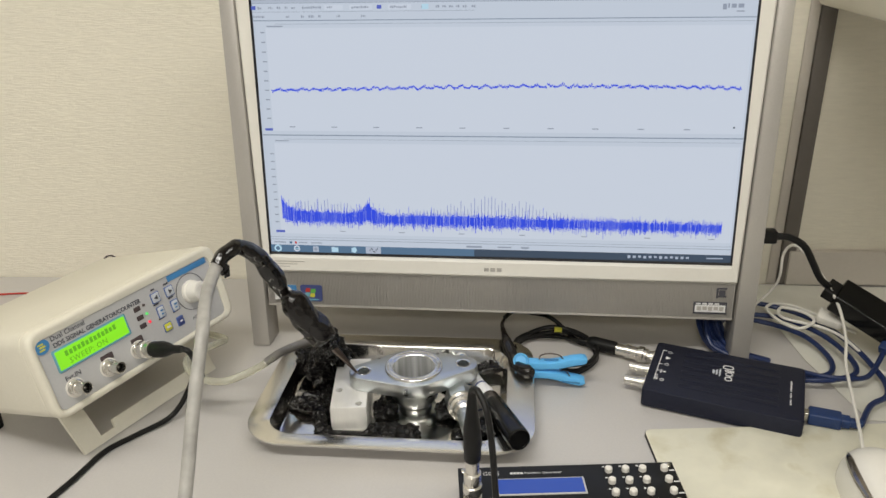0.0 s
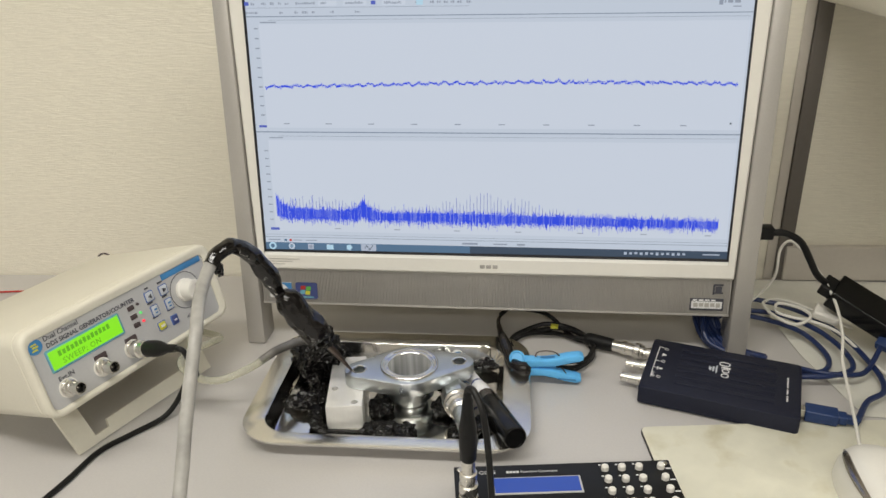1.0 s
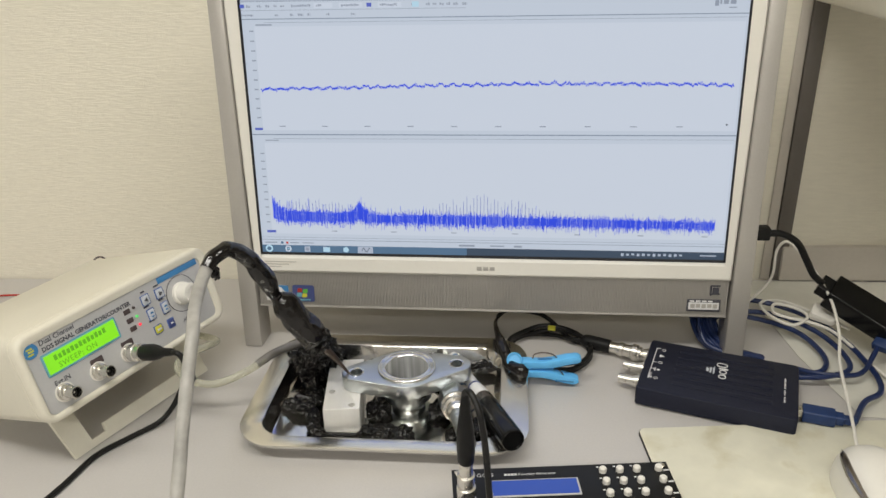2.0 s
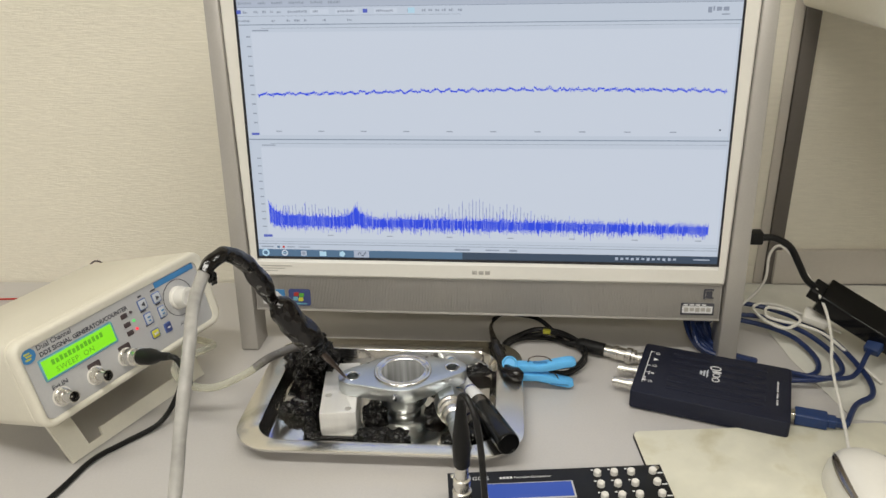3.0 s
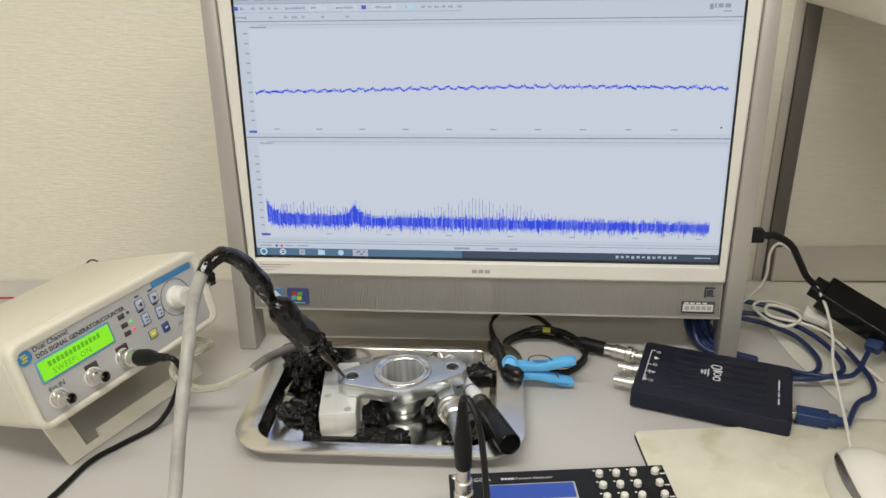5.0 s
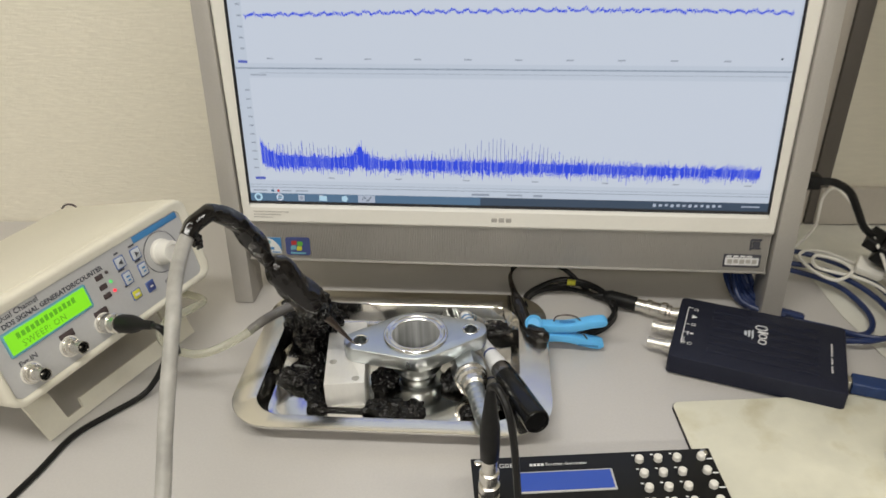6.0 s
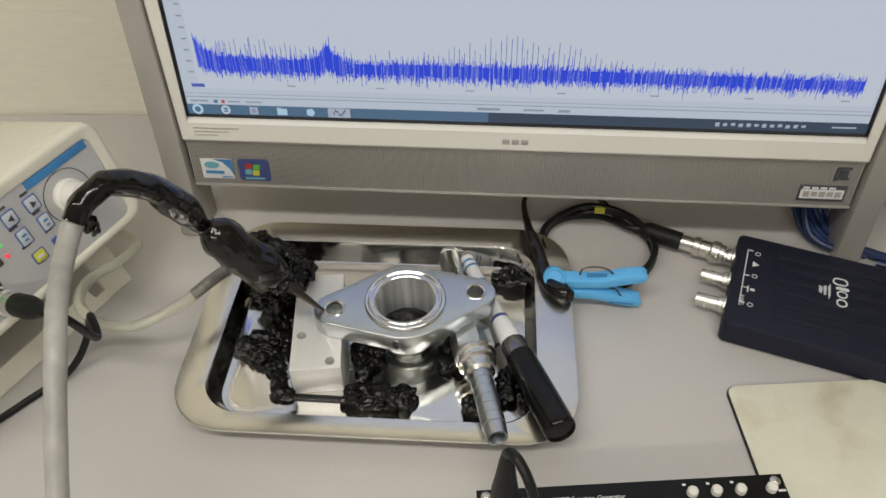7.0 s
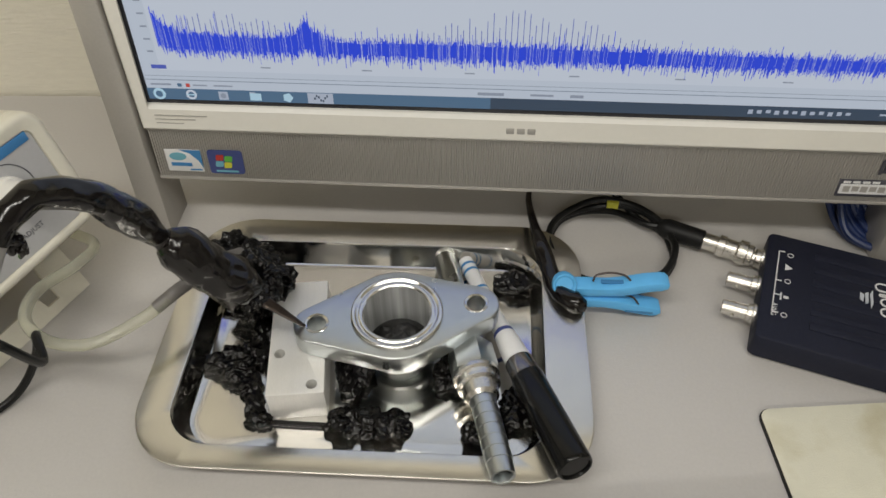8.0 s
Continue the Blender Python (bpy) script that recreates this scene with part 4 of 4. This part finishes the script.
sleeve = tagged(part("hose_sleeve", tube([(-0.1500, 0.6300, 0.0430, 0.0038), (-0.1440, 0.6352, 0.0455, 0.0041), (-0.1370, 0.6420, 0.0480, 0.0042), (-0.1230, 0.6680, 0.0430, 0.0044), (-0.1150, 0.6850, 0.0330, 0.0044)], n=14), TUBE_DARK, None), "dark grey sleeve over the hose end at the tape wad", "hose sleeve")
tagged(hose, "thin clear plastic hose looping from the tape wad to the stand")

# ---- cable of the signal generator ----
gcable = thing("test_lead", "black coaxial test lead plugged into the signal generator", "cable")
s3 = G @ Vector((0.0915, 0.0024, 0.0195))
plug_end = s3 + face_n * 0.030
part("plug", moved(lathe([(0.0078, 0.006), (0.0080, 0.0065), (0.0080, 0.0120), (0.0070, 0.0128), (0.0070, 0.0150), (0.0078, 0.0158), (0.0078, 0.0200), (0.0055, 0.0210)], 28, True, True), axis_pose(s3, plug_end)), NICKEL, gcable, "nickel-plated plug")
part("boot", moved(lathe([(0.0056, 0.0200), (0.0072, 0.0215), (0.0074, 0.0330), (0.0060, 0.0400), (0.0038, 0.0460), (0.0034, 0.0560), (0.0026, 0.0580)], 24, True, True), axis_pose(s3, plug_end)), RUBBER, gcable, "black rubber boot")
e0 = s3 + face_n * 0.055
part("lead", tube([tuple(e0), tuple(e0 + face_n * 0.012 + Vector((0, 0, -0.004))), (-0.1885, 0.5770, 0.0600), (-0.1990, 0.5930, 0.0600), (-0.2100, 0.6040, 0.0440), (-0.2170, 0.6040, 0.0280), (-0.2250, 0.5960, 0.0130),
                   (-0.2350, 0.5850, 0.0045), (-0.2540, 0.5630, 0.0026), (-0.2710, 0.5370, 0.0026), (-0.2800, 0.4930, 0.0026), (-0.3000, 0.43, 0.0026), (-0.35, 0.34, 0.0026)], 0.0025), CABLE_BLACK, gcable)
red = tagged(part("red_wire", tube([(-0.75, 0.80, 0.0015), (-0.62, 0.820, 0.0015), (-0.568, 0.828, 0.0015), (-0.537, 0.833, 0.0015), (-0.47, 0.835, 0.0015), (-0.40, 0.84, 0.0015)], 0.0012, n=8), RED, None), "thin red wire lying along the back of the desk", "wire")
hook = tagged(part("black_wire", tube([(-0.420, 0.80, 0.0015), (-0.395, 0.785, 0.060), (-0.383, 0.772, 0.078), (-0.374, 0.768, 0.0865), (-0.366, 0.768, 0.0860), (-0.362, 0.772, 0.074), (-0.362, 0.79, 0.03), (-0.365, 0.81, 0.0015)], 0.0010, n=8), KEY_BROWN, None), "thin dark wire looped up behind the signal generator", "wire")

# ---- the usb oscilloscope ----
scope = thing("usb_oscilloscope", "flat dark navy usb oscilloscope box on the desk", "oscilloscope", pose(0.2858, 0.6722, 0.0, 0, 0, -17.6))
SW, SD = 0.070, 0.047
part("case", loft([[(x, y, z) for x, y in rrect(SW - i, SD - i, r)] for i, z, r in ((0.002, 0.0008, 0.003), (0.0, 0.0022, 0.004), (0.0, 0.0182, 0.004), (0.0006, 0.0193, 0.0036), (0.002, 0.0198, 0.003))]), NAVY_CASE, scope)
for k in range(6):
    yy = -0.031 + k * 0.0122
    part("rib", box(-0.040, 0.048, yy, yy + 0.0066, 0.0196, 0.0204, 0.0004), NAVY_CASE, scope)
for yy in (0.029, 0.0035, -0.0215):
    socket(scope, pose(-SW, yy, 0.0100, 0, -90, 0), 0.020)


def outline_mark(x, y, hx, hy, wide):
    """A flat rounded ring."""
    rings = [[(x + a, y + b, z) for a, b in rrect(hx - d, hy - d, min(hx, hy) - d - 0.0001, 4)] for d, z in ((0, 0.0202), (0, 0.0207), (wide, 0.0207), (wide, 0.0202))]
    return loft(rings, False, False)


pieces("maker_mark", [outline_mark(x, y, hx, hy, 0.0011) for x, y, hx, hy in ((0.0014, 0.0195, 0.0052, 0.0036), (0.0030, 0.0128, 0.0044, 0.0014), (0.0030, 0.0072, 0.0036, 0.0035), (0.0030, -0.0012, 0.0036, 0.0038))], PRINT_WHITE, scope, "plain white maker's mark")
pieces("maker_swoosh", [moved(prism([(-0.0016, -0.0085 + k * 0.003), (0.0002, -0.0045), (0.0014, 0.0075 - k * 0.003), (-0.0008, 0.0035)], 0.0202, 0.0206), pose(-0.0052 - k * 0.0029, 0.0080, 0, 0, 0, 8)) for k in range(3)], KEY_LIGHT, scope)
pieces("model_print", [box(0.0574, 0.0574 + (0.0016 if k % 3 else 0.0012), 0.016 - k * 0.0023, 0.0174 - k * 0.0023, 0.0197, 0.0201) for k in range(18) if k not in (8, 13)], PRINT_WHITE, scope)
part("socket_print", merge(box(-0.0625, -0.0618, -0.0240, 0.0310, 0.0197, 0.0201), *[box(-0.0625, -0.0585, y, y + 0.0007, 0.0197, 0.0201) for y in (0.0303, 0.0035, -0.0090, -0.0240)],
                           *[moved(lathe([(0.0020, 0.0197), (0.0020, 0.0200), (0.0015, 0.0200), (0.0015, 0.0197)], 18), pose(-0.0550, y, 0)) for y in (0.0285, 0.0045, -0.0245)]), PRINT_WHITE, scope)
part("warning_mark", prism([(-0.0575, 0.0140), (-0.0575, 0.0195), (-0.0530, 0.0167)], 0.0197, 0.0202), PRINT_WHITE, scope)
part("socket_print", merge(box(-0.0585, -0.0575, -0.0125, -0.0065, 0.0197, 0.0201), box(-0.0565, -0.0535, -0.0105, -0.0085, 0.0197, 0.0201)), PRINT_WHITE, scope)
words("AWG", 0.0045, PRINT_WHITE, scope, pose(-0.0625, -0.0160, 0.0199, 0, 0, -90))
for x in (-0.055, 0.055):
    for y in (-0.034, 0.034):
        part("foot", moved(lathe([(0.004, 0), (0.004, 0.001)], 14, True, True), pose(x, y, 0)), RUBBER, scope)
S = pose(0.2858, 0.6722, 0.0, 0, 0, -17.6)

# coaxial lead into the oscilloscope
coax = thing("coaxial_lead", "black coaxial lead in a coil, plugged into the oscilloscope", "cable")
c0 = S @ Vector((-SW, 0.029, 0.0100))
cd = (S.to_3x3() @ Vector((-1, 0.10, 0))).normalized()
cm = axis_pose(c0, c0 + cd)
part("plug", moved(lathe([(0.0068, 0.007), (0.0072, 0.0075), (0.0072, 0.0105), (0.0086, 0.0112), (0.0086, 0.0165), (0.0072, 0.0172), (0.0066, 0.0178), (0.0066, 0.0250), (0.0075, 0.0256), (0.0075, 0.0300), (0.0058, 0.0306), (0.0058, 0.0400)], 24, True, True), cm), NICKEL, coax, "nickel-plated plug")
part("sleeve", moved(lathe([(0.0056, 0.0395), (0.0070, 0.0405), (0.0072, 0.0650), (0.0062, 0.0690), (0.0040, 0.0720)], 24, True, True), cm), RUBBER, coax, "black rubber sleeve")
q0 = c0 + cd * 0.070
coil = [tuple(q0), tuple(q0 + cd * 0.012 + Vector((0, 0, -0.002)))]
for k in range(2, 36):
    a = radians(20 + k * 32)
    r = 0.0395 + 0.0022 * math.sin(k * 0.55)
    coil.append((0.1290 + r * 1.08 * math.cos(a), 0.7280 + r * math.sin(a), 0.0050 + 0.0042 * ((k * 32 // 360) % 3) + 0.002 * math.sin(k * 2.1)))
coil += [(0.1250, 0.7830, 0.018), (0.1000, 0.7880, 0.022), (0.0820, 0.7850, 0.024), (0.0725, 0.7740, 0.022)]
part("lead", tube(coil, 0.0024, n=10, per=6), CABLE_BLACK, coax)
part("taped_end", tube([(0.0720, 0.7720, 0.0200, 0.0018), (0.0705, 0.7560, 0.0240, 0.0022), (0.0730, 0.7300, 0.0290, 0.0030), (0.0775, 0.7080, 0.0290, 0.0050), (0.0825, 0.6930, 0.0245, 0.0056), (0.0880, 0.6760, 0.0230, 0.0056), (0.0930, 0.6690, 0.0225, 0.0064), (0.0990, 0.6650, 0.0220, 0.0070), (0.1050, 0.6650, 0.0210, 0.0040)], n=16, rough=0.15), TAPE, coax, "black tape round the lead's end")
part("yellow_tag", tube([(0.1270, 0.7650, 0.0145), (0.1310, 0.7648, 0.0145), (0.1350, 0.7640, 0.0145)], 0.0029, n=10), KEY_YELLOW, coax, "yellow cable tag")

# ---- clothes peg on the tray rim ----
# local x along the peg, y up, z towards the user
peg = thing("clothes_peg", "sky-blue plastic clothes peg clipped on the tray rim", "clothes peg", pose(0.0905, 0.6835, 0.0192, 90, 0, 1.5))
half = [(-0.004, 0.0012), (0.006, 0.0012), (0.016, 0.0020), (0.026, 0.0018), (0.036, 0.0016), (0.044, 0.0030), (0.054, 0.0056), (0.062, 0.0066), (0.0655, 0.0085), (0.0662, 0.0115), (0.0640, 0.0142), (0.060, 0.0150), (0.050, 0.0138), (0.040, 0.0112), (0.030, 0.0098), (0.022, 0.0102), (0.014, 0.0112), (0.006, 0.0114), (-0.002, 0.0085)]
part("upper_half", moved(prism([(x - 0.030, y * 0.88) for x, y in half], 0.0005, 0.0115, 0.0014), pose(0.030, 0, 0, 0, 0, 3.5)), PIN_BLUE, peg)
part("lower_half", moved(prism([(x - 0.031, -y * 0.88) for x, y in reversed(half)], 0.0015, 0.0125, 0.0014), pose(0.030, 0, 0, 0, 0, -4.5)), PIN_BLUE, peg)
# grooves are not cut: darker blue boxes carry their shade as colour
part("groove_shade", moved(box(0.012, 0.030, -0.0108, -0.0086, 0.0117, 0.0127, 0.0004), pose(0.030, 0, 0, 0, 0, -4.5)), PRINT_BLUE, peg)
part("finger_cup", moved(lathe([(0.0074, -0.004), (0.0078, 0.0024), (0.0072, 0.0040), (0.0062, 0.0038), (0.0052, 0.0026), (0.00002, 0.0022)], 30, True), pose(0.0012, 0.0085, 0.0075, -35)), PIN_BLUE, peg, "round finger cup")
part("groove_shade", box(0.024, 0.038, 0.0098, 0.0104, 0.0045, 0.0075, 0.0002), PRINT_BLUE, peg)
part("spring", merge(tube([(0.019, 0.0100, 0.0060), (0.021, 0.0135, 0.0040), (0.029, 0.0150, 0.0030), (0.038, 0.0138, 0.0036), (0.043, 0.0105, 0.0060)], 0.0007, n=8),
                     tube([(0.040, -0.0020, 0.0060), (0.045, 0.0000, 0.0100), (0.049, -0.0050, 0.0110)], 0.0006, n=8)), DARK_STEEL, peg, "steel wire spring")

# ---- the function generator kit ----
kit = thing("function_generator", "black panel function generator kit with white keys and blue display", "signal generator", pose(0.1290, 0.5195, 0.0, 0, 0, 7.4))
KW = 0.0845
part("face_plate", box(-KW, KW, -0.062, 0.0, 0.0285, 0.0305, 0.0004), BLACK_PANEL, kit)
part("circuit_board", box(-KW + 0.003, KW - 0.003, -0.060, -0.002, 0.0150, 0.0166), BLACK_PANEL, kit)
for x in (-KW + 0.005, KW - 0.005):
    for y in (-0.0575, -0.0045):
        part("screw", moved(lathe([(0.0030, 0.0303), (0.0029, 0.0315), (0.0018, 0.0324), (0.0001, 0.0326)], 20, True), pose(x, y, 0)), NICKEL, kit)
        part("standoff", moved(lathe([(0.0028, 0.0), (0.0028, 0.0285)], 12, True, True), pose(x, y, 0)), NICKEL, kit)
part("display_frame", box(-0.0560, 0.0120, -0.0335, -0.0148, 0.0300, 0.0314, 0.0006), PANEL_GREY, kit)
part("display", box(-0.0545, 0.0105, -0.0322, -0.0161, 0.0308, 0.0317, 0.0003), LCD_BLUE, kit, "glowing blue display")
words("Function Generator", 0.0036, PRINT_WHITE, kit, pose(-0.0330, -0.0095, 0.0307))
words("G085", 0.0056, PRINT_WHITE, kit, pose(-0.0655, -0.0100, 0.0307), spacing=1.1)
part("model_print", merge(*[box(-0.0440 + k * 0.0026, -0.0420 + k * 0.0026, -0.0094, -0.0072, 0.0304, 0.0307) for k in range(4)]), PRINT_WHITE, kit)
key_mesh = mesh_of(lathe([(0.0030, 0.0300), (0.0030, 0.0308), (0.0029, 0.0338), (0.0022, 0.0346), (0.0001, 0.0348)], 22, True), WHITE_PLASTIC)
for row in range(4):
    for col, x in enumerate((0.0325, 0.0457, 0.0590, 0.0760)):
        part("key", key_mesh, None, kit, m=pose(x + 0.0, -0.0088 - row * 0.0128, 0))
        part("key_caption", box(x - 0.004, x - 0.0022, -0.0042 - row * 0.0128, -0.0030 - row * 0.0128, 0.0304, 0.0307) if col < 3 else box(x + 0.0035, x + 0.0078, -0.0106 - row * 0.0128, -0.0094 - row * 0.0128, 0.0304, 0.0307), PRINT_WHITE, kit)
KM = pose(0.1290, 0.5195, 0.0, 0, 0, 7.4)
sock = Vector((0.0593, 0.4765, 0.0305))
socket(kit, KM.inverted() @ Matrix.Translation(sock), 0.016)
klead = thing("output_lead", "black coaxial lead plugged upright into the function generator", "cable")
part("plug", moved(lathe([(0.0070, 0.0050), (0.0072, 0.0055), (0.0072, 0.0120), (0.0058, 0.0128), (0.0058, 0.0165), (0.0066, 0.0172), (0.0066, 0.0230), (0.0052, 0.0238), (0.0052, 0.0350)], 26, True, True), Matrix.Translation(sock)), NICKEL, klead, "nickel-plated plug")
part("boot", moved(lathe([(0.0050, 0.0340), (0.0062, 0.0360), (0.0066, 0.0480), (0.0064, 0.0620), (0.0048, 0.0740), (0.0036, 0.0860), (0.0026, 0.0930)], 26, True, True), Matrix.Translation(sock)), RUBBER, klead, "black rubber boot")
part("lead", tube([(0.0593, 0.4765, 0.1180), (0.0597, 0.4755, 0.1260), (0.0640, 0.4700, 0.1290), (0.0700, 0.4620, 0.1200), (0.0740, 0.4560, 0.1000), (0.0770, 0.4480, 0.0700), (0.0790, 0.4380, 0.0450), (0.0790, 0.4200, 0.0200), (0.078, 0.395, 0.0040), (0.075, 0.34, 0.0030), (0.07, 0.20, 0.0030)], 0.0024), CABLE_BLACK, klead)

# ---- mouse pad and mouse ----
pad = thing("mouse_pad", "cream cloth mouse pad with stains and a black rubber underside", "mouse pad", pose(0.2030, 0.6080, 0.0, 0, 0, 7.0))
pad_out = [(x + 0.115, y - 0.095) for x, y in rrect(0.115, 0.095, 0.006)]
part("underside", prism(pad_out, 0.0, 0.0028), RUBBER, pad)
part("cloth_top", prism([(x * 0.997 + 0.0004, y * 0.997 - 0.0004) for x, y in pad_out], 0.0028, 0.0038, 0.0004), PAD, pad)
mouse = thing("computer_mouse", "white computer mouse with silver side grooves on the pad", "mouse", pose(0.3755, 0.5205, 0.0038, 0, 0, 2))
rings = []
for k in range(15):
    t = k / 14
    zz = 0.034 * math.sin(t * math.pi / 2) ** 1.0
    sc = max(0.02, math.cos(t * math.pi / 2) ** 0.55)
    ring = []
    for j in range(40):
        a = 2 * math.pi * j / 40
        ca, sa = math.cos(a), math.sin(a)
        ring.append((0.030 * sc * math.copysign(abs(ca) ** 0.8, ca), 0.054 * sc * math.copysign(abs(sa) ** 0.8, sa), zz))
    rings.append(ring)
part("shell", loft(rings), WHITE_PLASTIC, mouse, angle=60)
for side in (-1, 1):
    part("side_groove", tube([(side * 0.0150, 0.0440, 0.0180, 0.0012), (side * 0.0205, 0.028, 0.0235, 0.0034), (side * 0.0235, 0.006, 0.0240, 0.0040), (side * 0.0230, -0.018, 0.0225, 0.0030), (side * 0.0190, -0.036, 0.0200, 0.0012)], n=10), BAND, mouse, "dark silver groove")

# ---- cables and odds at the side of the computer ----
sheet = tagged(part("paper_sheet", prism([(0.3640, 0.9200), (0.3835, 0.7440), (0.4080, 0.6420), (0.5400, 0.6350), (0.64, 0.66), (0.66, 0.925)], 0.0006, 0.0012), PAPER, None), "creased white paper sheet under the cables", "paper")
clip = tagged(part("cable_clip", moved(prism(rrect(0.013, 0.010, 0.004), 0, 0.010, 0.003), pose(0.4130, 0.7760, 0.0300, 18, 10, -25)), CABLE_WHITE, None), "soft white cable clip hanging on the cables", "cable clip")
power = thing("power_lead", "black plug and lead in the side of the computer", "cable")
part("plug", moved(box(-0.010, 0.010, -0.008, 0.006, -0.0065, 0.0065, 0.002), pose(0.3330, 0.768, 0.1290)), RUBBER, power)
part("lead", tube([(0.343, 0.766, 0.1290), (0.356, 0.766, 0.1280), (0.372, 0.768, 0.1180), (0.384, 0.770, 0.0990), (0.394, 0.772, 0.0820), (0.404, 0.774, 0.0720), (0.412, 0.776, 0.0660)], 0.0036), CABLE_BLACK, power)
adapter = thing("cable_adapter", "long black cable adapter box hanging from its lead", "adapter", axis_pose((0.408, 0.777, 0.0665), (0.520, 0.716, 0.0115)))
part("body", moved(prism(rrect(0.0165, 0.0115, 0.003), 0.008, 0.150, 0.0015), pose(0, 0, 0, 0, 0, 20)), MARKER_BLACK, adapter)
part("connector", moved(prism(rrect(0.0105, 0.0065, 0.002), -0.004, 0.010, 0.001), pose(0, 0, 0, 0, 0, 20)), RUBBER, adapter)
white = thing("mouse_cable", "thin white mouse cable trailing over the desk", "cable")
part("lead", tube([(0.335, 0.805, 0.020), (0.362, 0.800, 0.060), (0.366, 0.805, 0.092), (0.374, 0.806, 0.103), (0.384, 0.800, 0.098), (0.400, 0.785, 0.080), (0.410, 0.755, 0.060), (0.4060, 0.715, 0.045), (0.3960, 0.680, 0.034), (0.388, 0.630, 0.022), (0.380, 0.595, 0.020), (0.3755, 0.5760, 0.0190), (0.377, 0.566, 0.0180)], 0.0015, n=8), CABLE_WHITE, white)
part("loop", tube([(0.455, 0.700, 0.004), (0.436, 0.735, 0.014), (0.420, 0.760, 0.022), (0.400, 0.772, 0.026), (0.378, 0.778, 0.028), (0.366, 0.785, 0.030), (0.372, 0.800, 0.032), (0.392, 0.790, 0.032), (0.398, 0.775, 0.030), (0.380, 0.765, 0.026), (0.362, 0.780, 0.028), (0.358, 0.805, 0.030), (0.380, 0.812, 0.030), (0.410, 0.795, 0.026), (0.44, 0.77, 0.02)], 0.0017, n=8), CABLE_WHITE, white)
blue = thing("usb_cable", "dark blue usb cable plugged into the oscilloscope", "cable")
p0, p1 = S @ Vector((SW + 0.001, -0.018, 0.010)), S @ Vector((SW + 0.050, -0.016, 0.010))
part("usb_plug", moved(merge(moved(prism(rrect(0.0078, 0.0056, 0.0016), 0.003, 0.030, 0.0012), Matrix()), moved(prism(rrect(0.0055, 0.0042, 0.0014), 0.029, 0.037, 0.0008), Matrix()), moved(prism(rrect(0.0038, 0.0034, 0.0014), 0.036, 0.047, 0.0008), Matrix())), axis_pose(p0, p1) @ pose(0, 0, 0, 0, 0, 0)), PLUG_BLUE, blue, "blue moulded plug")
part("usb_shell", moved(prism(rrect(0.0040, 0.0038, 0.0006), -0.001, 0.008), axis_pose(p0, p1)), NICKEL, blue)
e = p0 + (p1 - p0).normalized() * 0.046
part("lead", tube([tuple(e), (0.412, 0.652, 0.010), (0.432, 0.668, 0.010), (0.440, 0.692, 0.010), (0.438, 0.722, 0.012), (0.430, 0.750, 0.016), (0.412, 0.780, 0.022), (0.385, 0.802, 0.026), (0.350, 0.812, 0.030), (0.315, 0.806, 0.034), (0.300, 0.79, 0.040)], 0.0027), CABLE_BLUE, blue)
coilb = thing("usb_cable", "coiled dark blue usb cable behind the oscilloscope", "cable")
part("lead", tube([(0.362, 0.690, 0.010), (0.392, 0.690, 0.012), (0.418, 0.705, 0.012), (0.420, 0.735, 0.014), (0.405, 0.768, 0.018), (0.375, 0.792, 0.022), (0.340, 0.800, 0.022), (0.312, 0.792, 0.020), (0.300, 0.770, 0.016), (0.312, 0.748, 0.008), (0.345, 0.730, 0.005)], 0.0027), CABLE_BLUE, coilb)
part("lead", tube([(0.352, 0.712, 0.006), (0.385, 0.705, 0.006), (0.402, 0.720, 0.006), (0.404, 0.745, 0.008), (0.390, 0.775, 0.012), (0.360, 0.796, 0.014), (0.322, 0.800, 0.018), (0.296, 0.786, 0.022), (0.286, 0.770, 0.030), (0.290, 0.748, 0.012), (0.318, 0.735, 0.004)], 0.0027), CABLE_BLUE, coilb)
part("lead", tube([(0.335, 0.728, 0.004), (0.362, 0.712, 0.008), (0.385, 0.695, 0.012), (0.412, 0.690, 0.014), (0.430, 0.702, 0.012), (0.446, 0.722, 0.020), (0.455, 0.735, 0.026)], 0.0025), CABLE_BLUE, coilb)
for k in range(7):
    # strands of the bundle that hangs behind the foot of the computer
    part("lead", tube([(0.286 + k * 0.0032, 0.806, 0.054 - 0.002 * (k % 2)), (0.280 + k * 0.0036, 0.790 - 0.003 * (k % 3), 0.036), (0.282 + k * 0.0040, 0.768, 0.017 - 0.0015 * (k % 2)), (0.294 + k * 0.0044, 0.750, 0.0050), (0.322 + k * 0.0040, 0.736, 0.0035)], 0.0024, n=8), CABLE_BLUE, coilb)
part("plug_hood", moved(prism(rrect(0.0075, 0.005, 0.002), 0, 0.022, 0.0015), axis_pose((0.452, 0.728, 0.022), (0.470, 0.745, 0.034))), PLUG_BLUE, coilb, "blue plug hood")
